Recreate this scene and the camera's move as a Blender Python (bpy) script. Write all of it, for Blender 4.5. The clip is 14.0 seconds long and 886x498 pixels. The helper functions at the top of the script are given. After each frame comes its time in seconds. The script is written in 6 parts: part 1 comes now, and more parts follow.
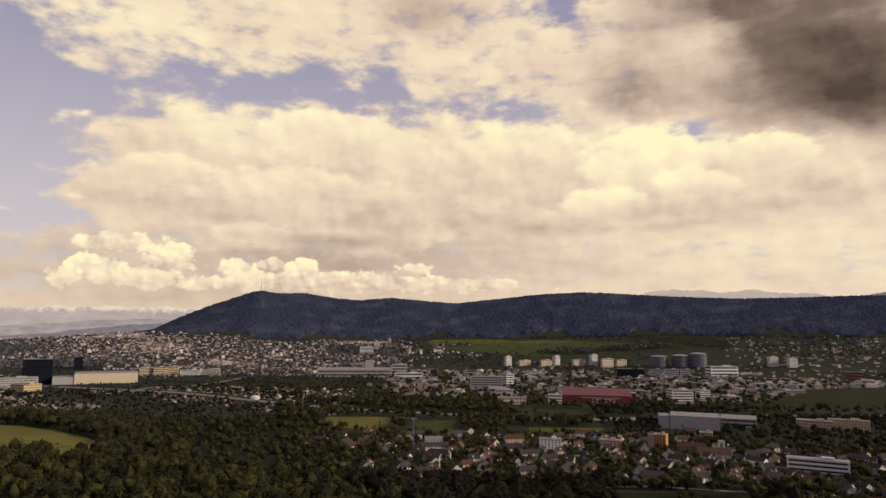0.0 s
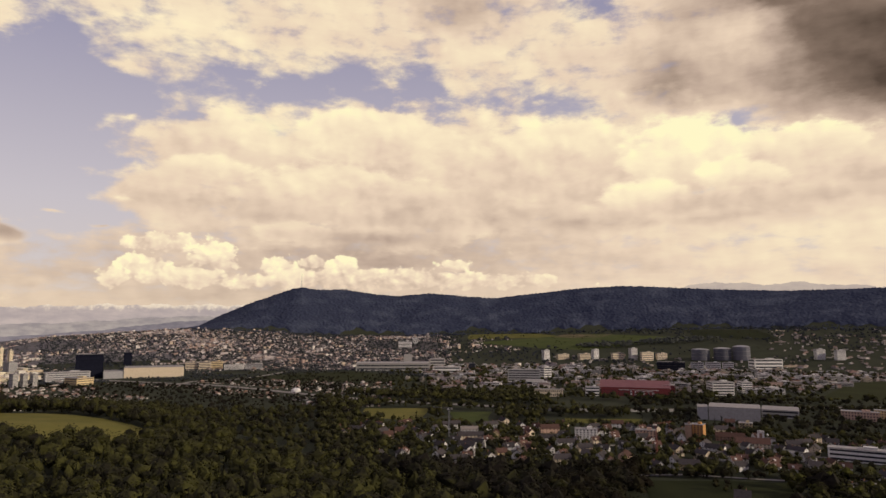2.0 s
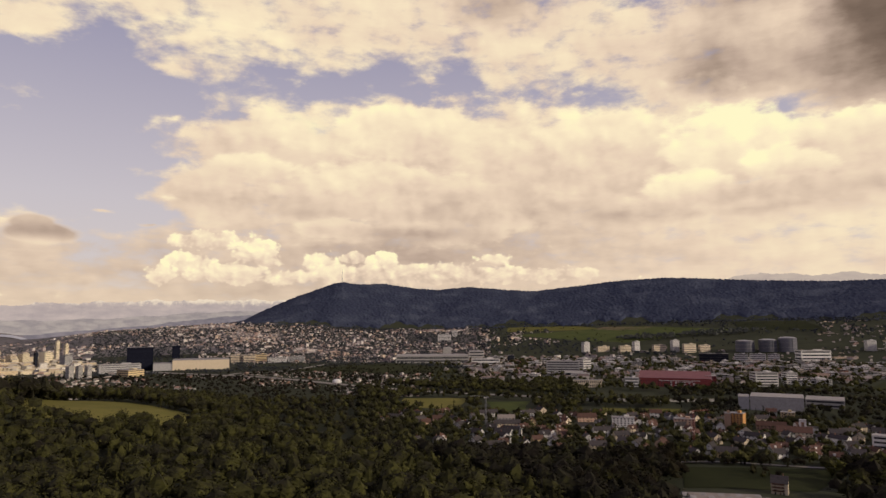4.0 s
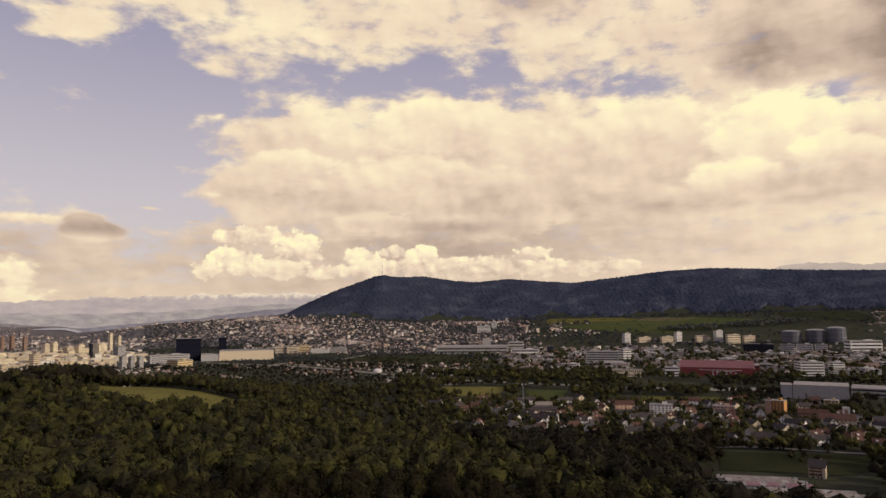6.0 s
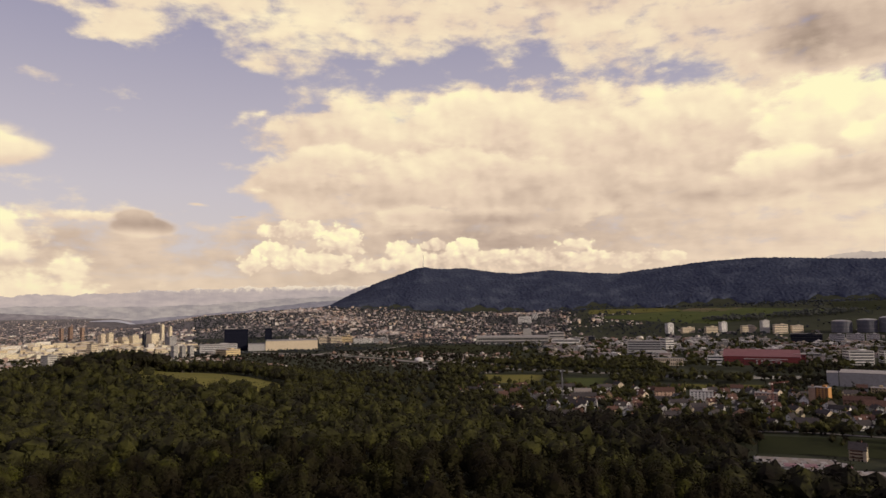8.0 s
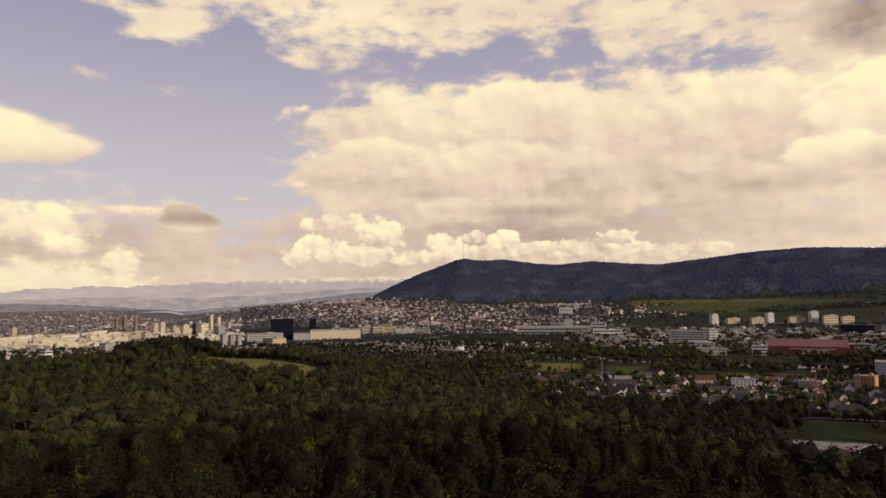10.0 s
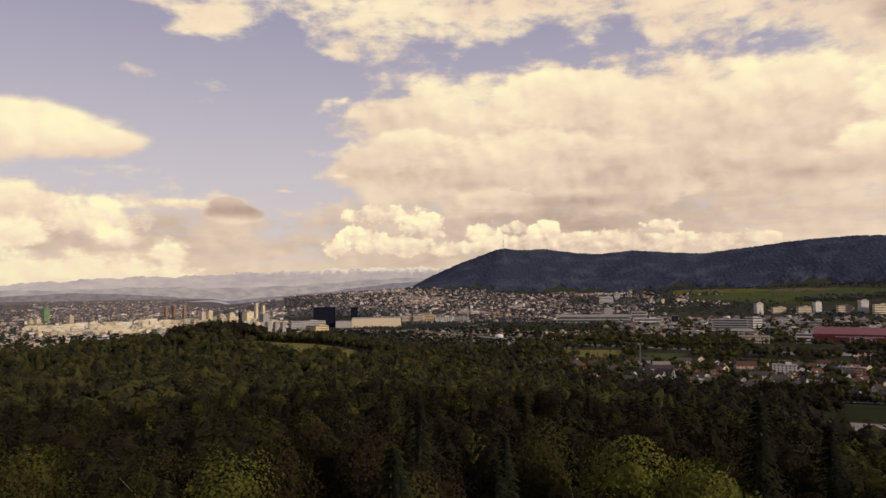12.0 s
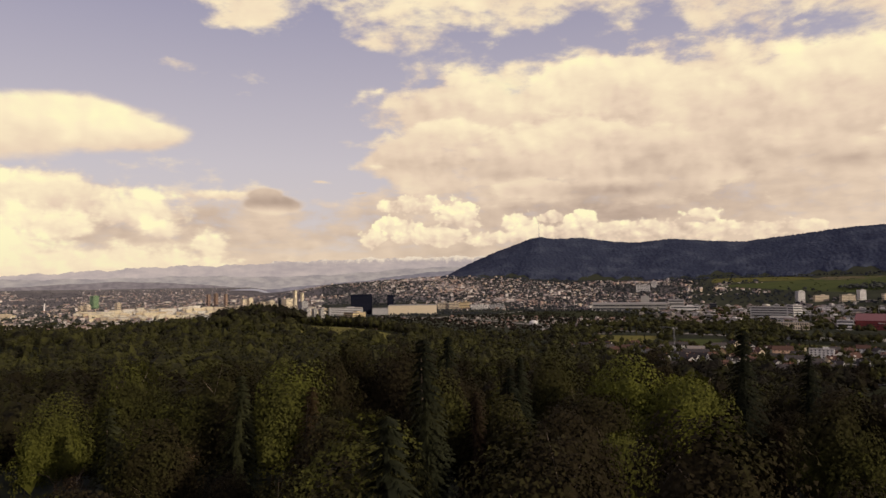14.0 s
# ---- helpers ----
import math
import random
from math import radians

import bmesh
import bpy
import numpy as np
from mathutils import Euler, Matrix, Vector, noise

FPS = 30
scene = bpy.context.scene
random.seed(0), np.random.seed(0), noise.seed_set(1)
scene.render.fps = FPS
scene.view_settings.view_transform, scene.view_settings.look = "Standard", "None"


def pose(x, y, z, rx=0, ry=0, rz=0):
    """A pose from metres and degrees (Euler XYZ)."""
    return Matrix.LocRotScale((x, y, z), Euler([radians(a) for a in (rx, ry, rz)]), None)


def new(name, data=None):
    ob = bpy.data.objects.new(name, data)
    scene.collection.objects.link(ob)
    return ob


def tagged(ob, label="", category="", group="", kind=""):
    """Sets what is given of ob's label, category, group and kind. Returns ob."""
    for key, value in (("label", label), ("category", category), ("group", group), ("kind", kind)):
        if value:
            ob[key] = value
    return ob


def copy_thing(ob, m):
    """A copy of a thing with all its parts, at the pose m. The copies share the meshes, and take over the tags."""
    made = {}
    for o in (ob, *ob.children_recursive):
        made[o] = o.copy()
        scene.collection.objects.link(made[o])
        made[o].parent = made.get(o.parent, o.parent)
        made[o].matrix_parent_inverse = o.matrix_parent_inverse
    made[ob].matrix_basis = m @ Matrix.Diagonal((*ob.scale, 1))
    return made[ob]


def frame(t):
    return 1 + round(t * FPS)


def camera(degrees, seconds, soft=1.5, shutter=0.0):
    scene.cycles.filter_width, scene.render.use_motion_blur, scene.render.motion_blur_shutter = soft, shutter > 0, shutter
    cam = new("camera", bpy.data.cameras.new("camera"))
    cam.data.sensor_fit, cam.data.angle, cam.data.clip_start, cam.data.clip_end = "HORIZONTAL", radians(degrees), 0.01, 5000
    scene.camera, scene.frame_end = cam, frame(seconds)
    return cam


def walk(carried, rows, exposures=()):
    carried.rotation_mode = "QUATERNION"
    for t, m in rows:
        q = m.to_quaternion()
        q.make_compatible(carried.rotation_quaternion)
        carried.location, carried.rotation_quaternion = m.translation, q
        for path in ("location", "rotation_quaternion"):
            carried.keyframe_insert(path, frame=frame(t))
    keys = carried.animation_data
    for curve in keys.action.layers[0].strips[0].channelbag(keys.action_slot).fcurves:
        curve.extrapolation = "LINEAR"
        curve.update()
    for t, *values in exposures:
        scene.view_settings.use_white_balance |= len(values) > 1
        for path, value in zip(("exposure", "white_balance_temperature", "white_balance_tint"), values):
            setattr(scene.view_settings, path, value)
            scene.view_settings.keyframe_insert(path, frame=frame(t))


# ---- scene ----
cam = camera(66.91, 14.0, soft=1.5)
# seconds, x, y, z in metres, yaw, pitch, roll in degrees
ROWS = [
    (0.0, 0.00, 0.00, 160.00, -0.000, 6.773, 0.519),
    (0.5, 1.84, -2.17, 158.22, 0.816, 6.686, 0.420),
    (1.0, 3.67, -4.34, 156.44, 1.644, 6.603, 0.320),
    (1.5, 5.51, -6.52, 154.69, 2.478, 6.528, 0.225),
    (2.0, 7.37, -8.74, 152.94, 3.294, 6.434, 0.136),
    (2.5, 9.20, -11.00, 151.20, 4.140, 6.319, 0.039),
    (3.0, 11.04, -13.31, 149.47, 4.992, 6.215, -0.045),
    (5.5, 19.37, -27.70, 141.27, 9.248, 5.561, -0.402),
    (6.0, 20.96, -31.16, 139.47, 10.108, 5.418, -0.456),
    (6.5, 22.49, -34.65, 137.64, 10.984, 5.270, -0.512),
    (7.0, 23.97, -38.17, 135.81, 11.855, 5.127, -0.562),
    (7.5, 25.41, -41.73, 134.03, 12.744, 4.980, -0.612),
    (8.0, 26.86, -45.33, 132.26, 13.612, 4.832, -0.656),
    (10.5, 33.78, -65.14, 124.55, 17.993, 4.039, -0.661),
    (11.0, 35.51, -68.93, 122.75, 18.861, 3.863, -0.664),
    (11.5, 37.30, -72.71, 120.89, 19.711, 3.675, -0.668),
    (12.0, 39.16, -76.47, 118.96, 20.526, 3.465, -0.674),
    (12.5, 41.05, -80.22, 117.00, 21.335, 3.270, -0.667),
    (13.0, 42.97, -83.95, 115.03, 22.117, 3.073, -0.656),
    (13.5, 44.89, -87.67, 113.02, 22.859, 2.859, -0.658),
    (14.0, 46.78, -91.39, 111.01, 23.581, 2.645, -0.668),
]
walk(cam, [(t, pose(x, y, z, 90 + pitch, 0, yaw) @ pose(0, 0, 0, 0, 0, roll)) for t, x, y, z, yaw, pitch, roll in ROWS])

# ---- world, sun and exposure ----
SUN_AZ, SUN_EL = -108.0, 20.0      # degrees to the left of ahead, and above the horizon


class Net:
    """Short calls for a node tree."""

    def __init__(self, tree):
        self.tree = tree
        tree.nodes.clear()

    def node(self, kind):
        return self.tree.nodes.new(kind)

    def put(self, socket, value):
        if isinstance(value, bpy.types.NodeSocket):
            self.tree.links.new(value, socket)
        else:
            socket.default_value = value

    def math(self, op, a, b=0.0, c=0.0, clamp=False):
        n = self.node("ShaderNodeMath")
        n.operation, n.use_clamp = op, clamp
        for socket, value in zip(n.inputs, (a, b, c)):
            self.put(socket, value)
        return n.outputs[0]

    def vec(self, op, a, b=(0, 0, 0), c=(0, 0, 0)):
        n = self.node("ShaderNodeVectorMath")
        n.operation = op
        for socket, value in zip(n.inputs, (a, b, c)):
            self.put(socket, value)
        return n.outputs["Value"] if op in ("DOT_PRODUCT", "LENGTH") else n.outputs[0]

    def noise(self, at, scale, detail=5.0, rough=0.55, warp=0.0):
        n = self.node("ShaderNodeTexNoise")
        self.put(n.inputs["Vector"], at)
        for key, value in (("Scale", scale), ("Detail", detail), ("Roughness", rough), ("Distortion", warp)):
            self.put(n.inputs[key], value)
        return n.outputs["Fac"]

    def voronoi(self, at, scale, detail=0.0, feature="F1"):
        n = self.node("ShaderNodeTexVoronoi")
        n.feature = feature
        self.put(n.inputs["Vector"], at)
        self.put(n.inputs["Scale"], scale)
        if "Detail" in n.inputs:
            self.put(n.inputs["Detail"], detail)
        return n.outputs["Distance"], n.outputs["Color"]

    def ramp(self, fac, stops, ease="LINEAR"):
        n = self.node("ShaderNodeValToRGB")
        n.color_ramp.interpolation = ease
        while len(n.color_ramp.elements) < len(stops):
            n.color_ramp.elements.new(0.5)
        for e, (at, colour) in zip(n.color_ramp.elements, stops):
            e.position, e.color = at, (*colour, 1) if len(colour) == 3 else colour
        self.put(n.inputs[0], fac)
        return n.outputs[0]

    def mix(self, fac, a, b, blend="MIX"):
        n = self.node("ShaderNodeMix")
        n.data_type, n.blend_type = "RGBA", blend
        self.put(n.inputs[0], fac)
        for socket, value in ((n.inputs[6], a), (n.inputs[7], b)):
            self.put(socket, (*value, 1) if isinstance(value, tuple) and len(value) == 3 else value)
        return n.outputs[2]

    def step(self, x, lo, hi, a=0.0, b=1.0):
        n = self.node("ShaderNodeMapRange")
        n.interpolation_type = "SMOOTHSTEP"
        for socket, value in zip(n.inputs, (x, lo, hi, a, b)):
            self.put(socket, value)
        return n.outputs[0]


def blobs(net, at, rows, start):
    """A sum of soft ellipses: azimuth, elevation, half widths in degrees, weight."""
    total = start
    for az, el, su, sv, amount in rows:
        q = net.vec("MULTIPLY_ADD", at, (1 / su, 1 / sv, 0), (-az / su, -el / sv, 0))
        g = net.math("POWER", 0.3679, net.vec("DOT_PRODUCT", q, q))
        total = net.math("MULTIPLY_ADD", g, amount, total)
    return total


COVER = [
    (33.1, 12.8, 3.4, 6.90, -1.50),
    (34.0, 19.3, 3.7, 2.76, -0.80),
    (27.1, 17.8, 6.9, 2.07, -0.45),
    (19.6, 19.4, 6.9, 1.84, -0.70),
    (12.2, 20.0, 6.9, 2.07, -0.90),
    (4.8, 18.8, 2.9, 2.07, -1.00),
    (-4.2, 18.2, 5.3, 1.56, -1.20),
    (-9.9, 26.0, 3.5, 1.38, -1.10),
    (-21.5, 15.7, 3.3, 1.75, -1.10),
    (51.9, 18.1, 13.1, 5.06, -1.60),
    (40.7, 17.7, 11.0, 4.14, -1.00),
    (36.1, 12.8, 7.8, 3.91, -2.00),
    (35.7, 9.4, 5.1, 1.84, -0.70),
    (52.9, 10.6, 12.1, 4.60, -1.20),
    (45.1, 17.1, 2.9, 1.20, 1.50),
    (38.9, 16.7, 3.6, 0.83, 1.55),
    (39.8, 15.3, 2.7, 0.64, 1.40),
    (40.3, 21.1, 3.1, 1.56, 1.40),
    (30.4, 20.0, 3.3, 0.92, 0.60),
    (-30.3, 20.6, 10.1, 5.98, 1.20),
]
TONE = [
    (-30.3, 21.4, 10.8, 5.98, -0.62),
    (-33.3, 16.5, 5.1, 3.22, -0.40),
    (-15.8, 19.1, 3.6, 2.30, -0.30),
    (-22.3, 25.6, 6.2, 2.30, -0.30),
    (2.4, 26.1, 4.3, 2.07, -0.25),
    (8.9, 7.1, 10.4, 2.30, -0.12),
    (0.2, 9.2, 8.7, 3.22, -0.14),
    (-17.3, 9.4, 11.4, 1.56, -0.14),
    (-27.8, 10.6, 5.7, 1.47, -0.12),
    (14.5, 8.6, 11.3, 1.66, -0.12),
    (1.2, 12.6, 5.8, 2.30, -0.10),
    (20.4, 10.5, 6.4, 1.38, -0.10),
    (-14.3, 14.0, 5.9, 3.22, 0.20),
    (-21.0, 12.9, 5.5, 2.30, 0.15),
    (-21.3, 22.2, 2.9, 1.84, 0.25),
    (21.6, 16.0, 10.4, 1.84, 0.16),
    (3.2, 15.4, 9.6, 1.84, 0.12),
    (-29.8, 12.7, 4.4, 1.84, 0.20),
    (25.4, 23.1, 5.1, 1.84, 0.10),
]
# cloud heads, from the far to the near: azimuth, elevation, half widths in degrees, tone of the lit top and of the foot
MAIN_PUFFS = [
    (2.7, 12.6, 28.0, 6.9, 0.78, 0.6),
    (26.2, 10.3, 5.3, 3.2, 0.84, 0.58),
    (22.4, 14.1, 8.5, 3.6, 0.88, 0.7),
    (-26.6, 10.9, 8.6, 4.0, 0.84, 0.56),
    (-0.7, 13.0, 10.1, 5.3, 0.84, 0.64),
    (9.6, 15.8, 9.8, 3.1, 0.96, 0.76),
    (-7.0, 14.7, 8.0, 3.5, 0.96, 0.76),
    (-24.5, 13.4, 7.2, 2.4, 1.02, 0.76),
    (13.0, 10.5, 10.9, 3.6, 0.86, 0.6),
    (-16.9, 13.4, 6.4, 4.5, 1.04, 0.82),
    (3.2, 9.5, 9.2, 2.7, 0.76, 0.56),
    (-13.7, 9.9, 5.2, 2.4, 0.94, 0.68),
    (-20.4, 9.7, 7.2, 1.8, 0.78, 0.54),
    (23.0, 12.2, 5.0, 1.8, 0.9, 0.72),
    (15.8, 7.8, 4.2, 1.1, 0.86, 0.6),
    (-21.0, 11.6, 4.0, 1.8, 1.02, 0.8),
]
GREY_PUFFS = [
    (8.6, 7.2, 12.5, 1.9, 0.53, 0.43),
    (-9.6, 8.3, 9.5, 1.7, 0.55, 0.45),
    (18.0, 8.9, 8.0, 1.2, 0.6, 0.52),
    (-18.6, 8.3, 6.0, 1.2, 0.6, 0.5),
    (0.5, 10.6, 5.5, 2.2, 0.62, 0.54),
    (-27.2, 9.6, 7.0, 1.7, 0.55, 0.44),
    (-15.3, 18.2, 2.9, 2.1, 0.45, 0.38),
    (28.9, 9.5, 1.8, 0.4, 0.9, 0.76),
    (33.4, 8.2, 1.1, 0.2, 0.66, 0.6),
    (30.8, 7.5, 1.2, 0.2, 0.66, 0.6),
]
HEAPS_PUFFS = [
    (8.1, 3.8, 19.4, 1.2, 0.8, 0.72),
    (26.1, 6.4, 3.6, 1.3, 0.94, 0.8),
    (22.1, 5.3, 2.8, 1.9, 1.04, 0.84),
    (27.2, 4.5, 2.9, 1.7, 1.02, 0.82),
    (29.5, 3.5, 1.7, 1.2, 1.04, 0.84),
    (23.8, 3.9, 4.1, 1.3, 1.02, 0.8),
    (19.8, 3.6, 3.1, 0.9, 0.98, 0.8),
    (17.3, 4.8, 1.8, 1.1, 1.02, 0.82),
    (14.3, 5.2, 1.4, 0.7, 0.82, 0.7),
    (11.9, 4.8, 2.0, 1.2, 1.02, 0.8),
    (15.7, 4.0, 2.8, 0.9, 0.96, 0.8),
    (9.1, 4.2, 2.5, 0.8, 0.92, 0.78),
    (2.3, 5.0, 1.8, 1.0, 1.02, 0.82),
    (1.3, 4.0, 2.4, 0.8, 0.98, 0.8),
]
LENS_PUFFS = [
    (59.2, 11.2, 9.5, 2.7, 0.9, 0.8),
    (52.6, 12.0, 8.6, 2.5, 0.95, 0.82),
    (48.9, 11.6, 5.4, 1.7, 0.95, 0.84),
    (37.8, 6.4, 3.2, 1.0, 0.5, 0.38),
    (38.4, 7.0, 1.9, 0.9, 0.58, 0.46),
]
WEST_PUFFS = [
    (52.0, 1.2, 17.0, 3.2, 0.95, 0.9),
    (55.1, 6.4, 10.9, 3.0, 0.94, 0.86),
    (59.1, 3.4, 9.7, 3.6, 1.0, 0.9),
    (47.9, 5.7, 4.8, 2.2, 0.97, 0.86),
    (41.5, 7.1, 3.8, 0.8, 0.9, 0.8),
    (46.2, 4.3, 2.5, 1.2, 1.04, 0.88),
    (54.0, 4.5, 4.4, 2.0, 1.02, 0.9),
    (42.6, 3.0, 2.5, 2.0, 1.02, 0.88),
    (56.4, 2.6, 4.1, 2.4, 1.06, 0.94),
]


def build_sky():
    world = bpy.data.worlds.new("sky")
    scene.world = world
    world.use_nodes = True
    net = Net(world.node_tree)
    way = net.node("ShaderNodeTexCoord").outputs["Generated"]
    split = net.node("ShaderNodeSeparateXYZ")
    net.put(split.inputs[0], way)
    x, y, z = split.outputs
    az = net.math("MULTIPLY", net.math("ARCTAN2", net.math("MULTIPLY", x, -1.0), y), 57.2958)
    el = net.math("MULTIPLY", net.math("ARCSINE", z), 57.2958)

    def plane(ka, ke):
        # finer towards the horizon
        join = net.node("ShaderNodeCombineXYZ")
        low = net.math("ADD", 1.0, net.math("DIVIDE", 4.0, net.math("MAXIMUM", net.math("ADD", el, 4.0), 2.0)))
        net.put(join.inputs[0], net.math("MULTIPLY", az, ka))
        net.put(join.inputs[1], net.math("MULTIPLY", net.math("MULTIPLY", el, ke), low))
        return join.outputs[0]

    flat = plane(0.1, 0.2)
    even = plane(0.1, 0.1)
    join = net.node("ShaderNodeCombineXYZ")
    net.put(join.inputs[0], az)
    net.put(join.inputs[1], el)
    at = join.outputs[0]
    w1 = net.math("SUBTRACT", net.noise(flat, 1.1, 6, 0.6), 0.5)
    w2 = net.math("SUBTRACT", net.noise(net.vec("ADD", flat, (7.3, 2.1, 4.0)), 1.3, 6, 0.6), 0.5)
    shift = net.node("ShaderNodeCombineXYZ")
    net.put(shift.inputs[0], net.math("MULTIPLY", w1, 7.0))
    net.put(shift.inputs[1], net.math("MULTIPLY", w2, 3.5))
    warped = net.vec("ADD", at, shift.outputs[0])
    curl_of = shift.outputs[0]
    curl_of = net.vec("MULTIPLY", curl_of, (0.12, 0.2, 0.0))
    fine = net.math("SUBTRACT", net.noise(flat, 3.0, 8, 0.58, 0.1), 0.5)
    big = net.math("SUBTRACT", net.noise(flat, 0.9, 4, 0.5), 0.5)
    streak = net.math("SUBTRACT", net.noise(net.vec("ADD", net.vec("MULTIPLY", flat, (0.8, 1.5, 1.0)), net.vec("MULTIPLY", curl_of, (0.5, 0.5, 0.0))), 2.2, 6, 0.6, 0.2), 0.5)

    # billows: rounded heads with dark creases, lit from the right and above
    curl = net.node("ShaderNodeCombineXYZ")
    net.put(curl.inputs[0], net.math("MULTIPLY", w1, 0.25))
    net.put(curl.inputs[1], net.math("MULTIPLY", w2, 0.2))
    curled = net.vec("ADD", even, curl.outputs[0])

    def billow(p, scale):
        total = 0.0
        for k, amount in ((1.0, 0.55), (2.3, 0.3), (5.1, 0.15)):
            d, _ = net.voronoi(net.vec("ADD", p, (3.7 * k, 1.9 * k, 0.5 * k)), scale * k, 0.0, "SMOOTH_F1")
            total = net.math("MULTIPLY_ADD", d, -amount, total)
        return net.math("ADD", total, 0.5)

    def lit(scale, reach):
        here = billow(curled, scale)
        return here, net.math("SUBTRACT", here, billow(net.vec("ADD", curled, (-reach, reach * 1.3, 0.0)), scale))

    broad, broad_lit = lit(2.6, 0.06)
    small, small_lit = lit(6.3, 0.03)

    ramp = [(0.0, (0.09, 0.062, 0.046)), (0.22, (0.225, 0.16, 0.122)), (0.45, (0.53, 0.4, 0.315)),
            (0.68, (0.81, 0.635, 0.48)), (0.9, (0.98, 0.83, 0.57)), (1.0, (1.0, 0.93, 0.58))]
    tones = blobs(net, warped, TONE, 0.0)
    # clear sky
    sky = net.node("ShaderNodeTexSky")
    sky.sky_type, sky.sun_disc, sky.sun_elevation, sky.sun_rotation = "NISHITA", False, radians(SUN_EL), radians(-SUN_AZ)
    blue = net.ramp(net.math("DIVIDE", el, 24.0), [(0.0, (0.72, 0.61, 0.56)), (0.4, (0.61, 0.545, 0.575)), (1.0, (0.34, 0.315, 0.435))])
    colour = net.mix(0.12, blue, net.mix(1.0, sky.outputs[0], (0.08, 0.08, 0.08), "MULTIPLY"))
    # the high, torn cloud layer
    cover = blobs(net, warped, COVER, 0.75)
    cover = net.math("MULTIPLY_ADD", fine, 2.8, net.math("MULTIPLY_ADD", streak, 0.8, cover))
    tone = net.math("MULTIPLY_ADD", big, 0.35, net.math("ADD", tones, 0.76))
    tone = net.math("MULTIPLY_ADD", broad_lit, 0.3, net.math("MULTIPLY_ADD", fine, 0.18, tone))
    tone = net.math("SUBTRACT", tone, net.step(el, 25.0, 50.0, 0.0, 0.4))
    tone = net.math("MULTIPLY_ADD", net.math("MULTIPLY", net.step(el, 9.0, 5.0), net.step(az, -30.0, 15.0)), -0.2, net.math("MULTIPLY_ADD", streak, 0.22, tone))
    colour = net.mix(net.step(cover, -0.25, 0.75), colour, net.ramp(tone, ramp))

    crinkle = net.math("MULTIPLY_ADD", w1, 0.5, net.math("MULTIPLY_ADD", fine, 0.95, net.math("MULTIPLY_ADD", net.math("SUBTRACT", broad, 0.2), 0.55, 0.0)))
    knobs = net.math("MULTIPLY_ADD", fine, 0.55, net.math("MULTIPLY_ADD", net.math("SUBTRACT", small, 0.2), 1.5, 0.0))

    def heads(colour, rows, push, ragged, crisp, texture, soft=0.85):
        """Cloud heads over one another: lit crisp tops, feet that melt into what lies behind."""
        at_cloud = net.vec("ADD", at, net.vec("MULTIPLY", shift.outputs[0], push))
        cover, tone = 0.0, 0.7
        for az0, el0, su, sv, top, foot in rows:
            q = net.vec("MULTIPLY_ADD", at_cloud, (1 / su, 1 / sv, 0), (-az0 / su, -el0 / sv, 0))
            high = net.vec("DOT_PRODUCT", q, (0, 1, 0))
            edge = net.math("SUBTRACT", net.math("ADD", ragged, 1.0), net.vec("LENGTH", q))
            mask = net.step(edge, 0.0, crisp)
            cover = net.math("MAXIMUM", cover, mask)
            keep = net.math("MULTIPLY", mask, net.step(high, -soft, 0.25))
            mine = net.step(net.math("MULTIPLY_ADD", ragged, 0.6, high), -0.7, 0.8, foot, top)
            tone = net.math("MULTIPLY_ADD", keep, net.math("SUBTRACT", mine, tone), tone)
        return net.mix(cover, colour, net.ramp(net.math("ADD", tone, texture), ramp))

    veil = net.math("MULTIPLY_ADD", fine, 0.15, net.math("MULTIPLY_ADD", broad_lit, 0.42, net.math("MULTIPLY_ADD", big, 0.34, net.math("MULTIPLY", streak, 0.1))))
    lumps = net.math("MULTIPLY_ADD", fine, 0.16, net.math("MULTIPLY_ADD", small_lit, 0.5, net.math("MULTIPLY", net.math("SUBTRACT", small, 0.2), 0.45)))
    colour = heads(colour, MAIN_PUFFS, (0.3, 0.35, 0.0), crinkle, 0.3, net.math("ADD", veil, -0.02))
    colour = heads(colour, GREY_PUFFS, (0.7, 0.5, 0.0), net.math("MULTIPLY", crinkle, 1.3), 0.9, veil)
    colour = heads(colour, WEST_PUFFS, (0.3, 0.35, 0.0), net.math("MULTIPLY_ADD", knobs, 0.45, net.math("MULTIPLY", crinkle, 0.6)), 0.45, net.math("MULTIPLY_ADD", lumps, 0.4, veil))
    colour = heads(colour, LENS_PUFFS, (0.12, 0.1, 0.0), net.math("MULTIPLY", crinkle, 0.38), 0.3, net.math("MULTIPLY", veil, 0.8))
    colour = heads(colour, HEAPS_PUFFS, (0.08, 0.1, 0.0), knobs, 0.22, lumps, 1.1)
    # overhead the cloud breaks up and cool light comes down
    colour = net.mix(net.step(el, 27.0, 58.0, 0.0, 0.92), colour, (0.115, 0.125, 0.33))
    colour = net.mix(net.step(y, 0.35, -0.35, 0.0, 0.9), colour, (0.3, 0.275, 0.38))
    colour = net.mix(net.step(el, 5.0, 0.0, 0.0, 0.45), colour, (0.84, 0.67, 0.48))
    back = net.node("ShaderNodeBackground")
    net.put(back.inputs[0], colour)
    back.inputs[1].default_value = 1.0
    net.put(net.node("ShaderNodeOutputWorld").inputs[0], back.outputs[0])


build_sky()
sun = new("sun", bpy.data.lights.new("sun", "SUN"))
sun.data.energy, sun.data.angle, sun.data.color = 3.1, radians(1.0), (1.0, 0.84, 0.66)
sun.matrix_world = pose(0, 0, 3000, 90 - SUN_EL, 0, SUN_AZ + 180)

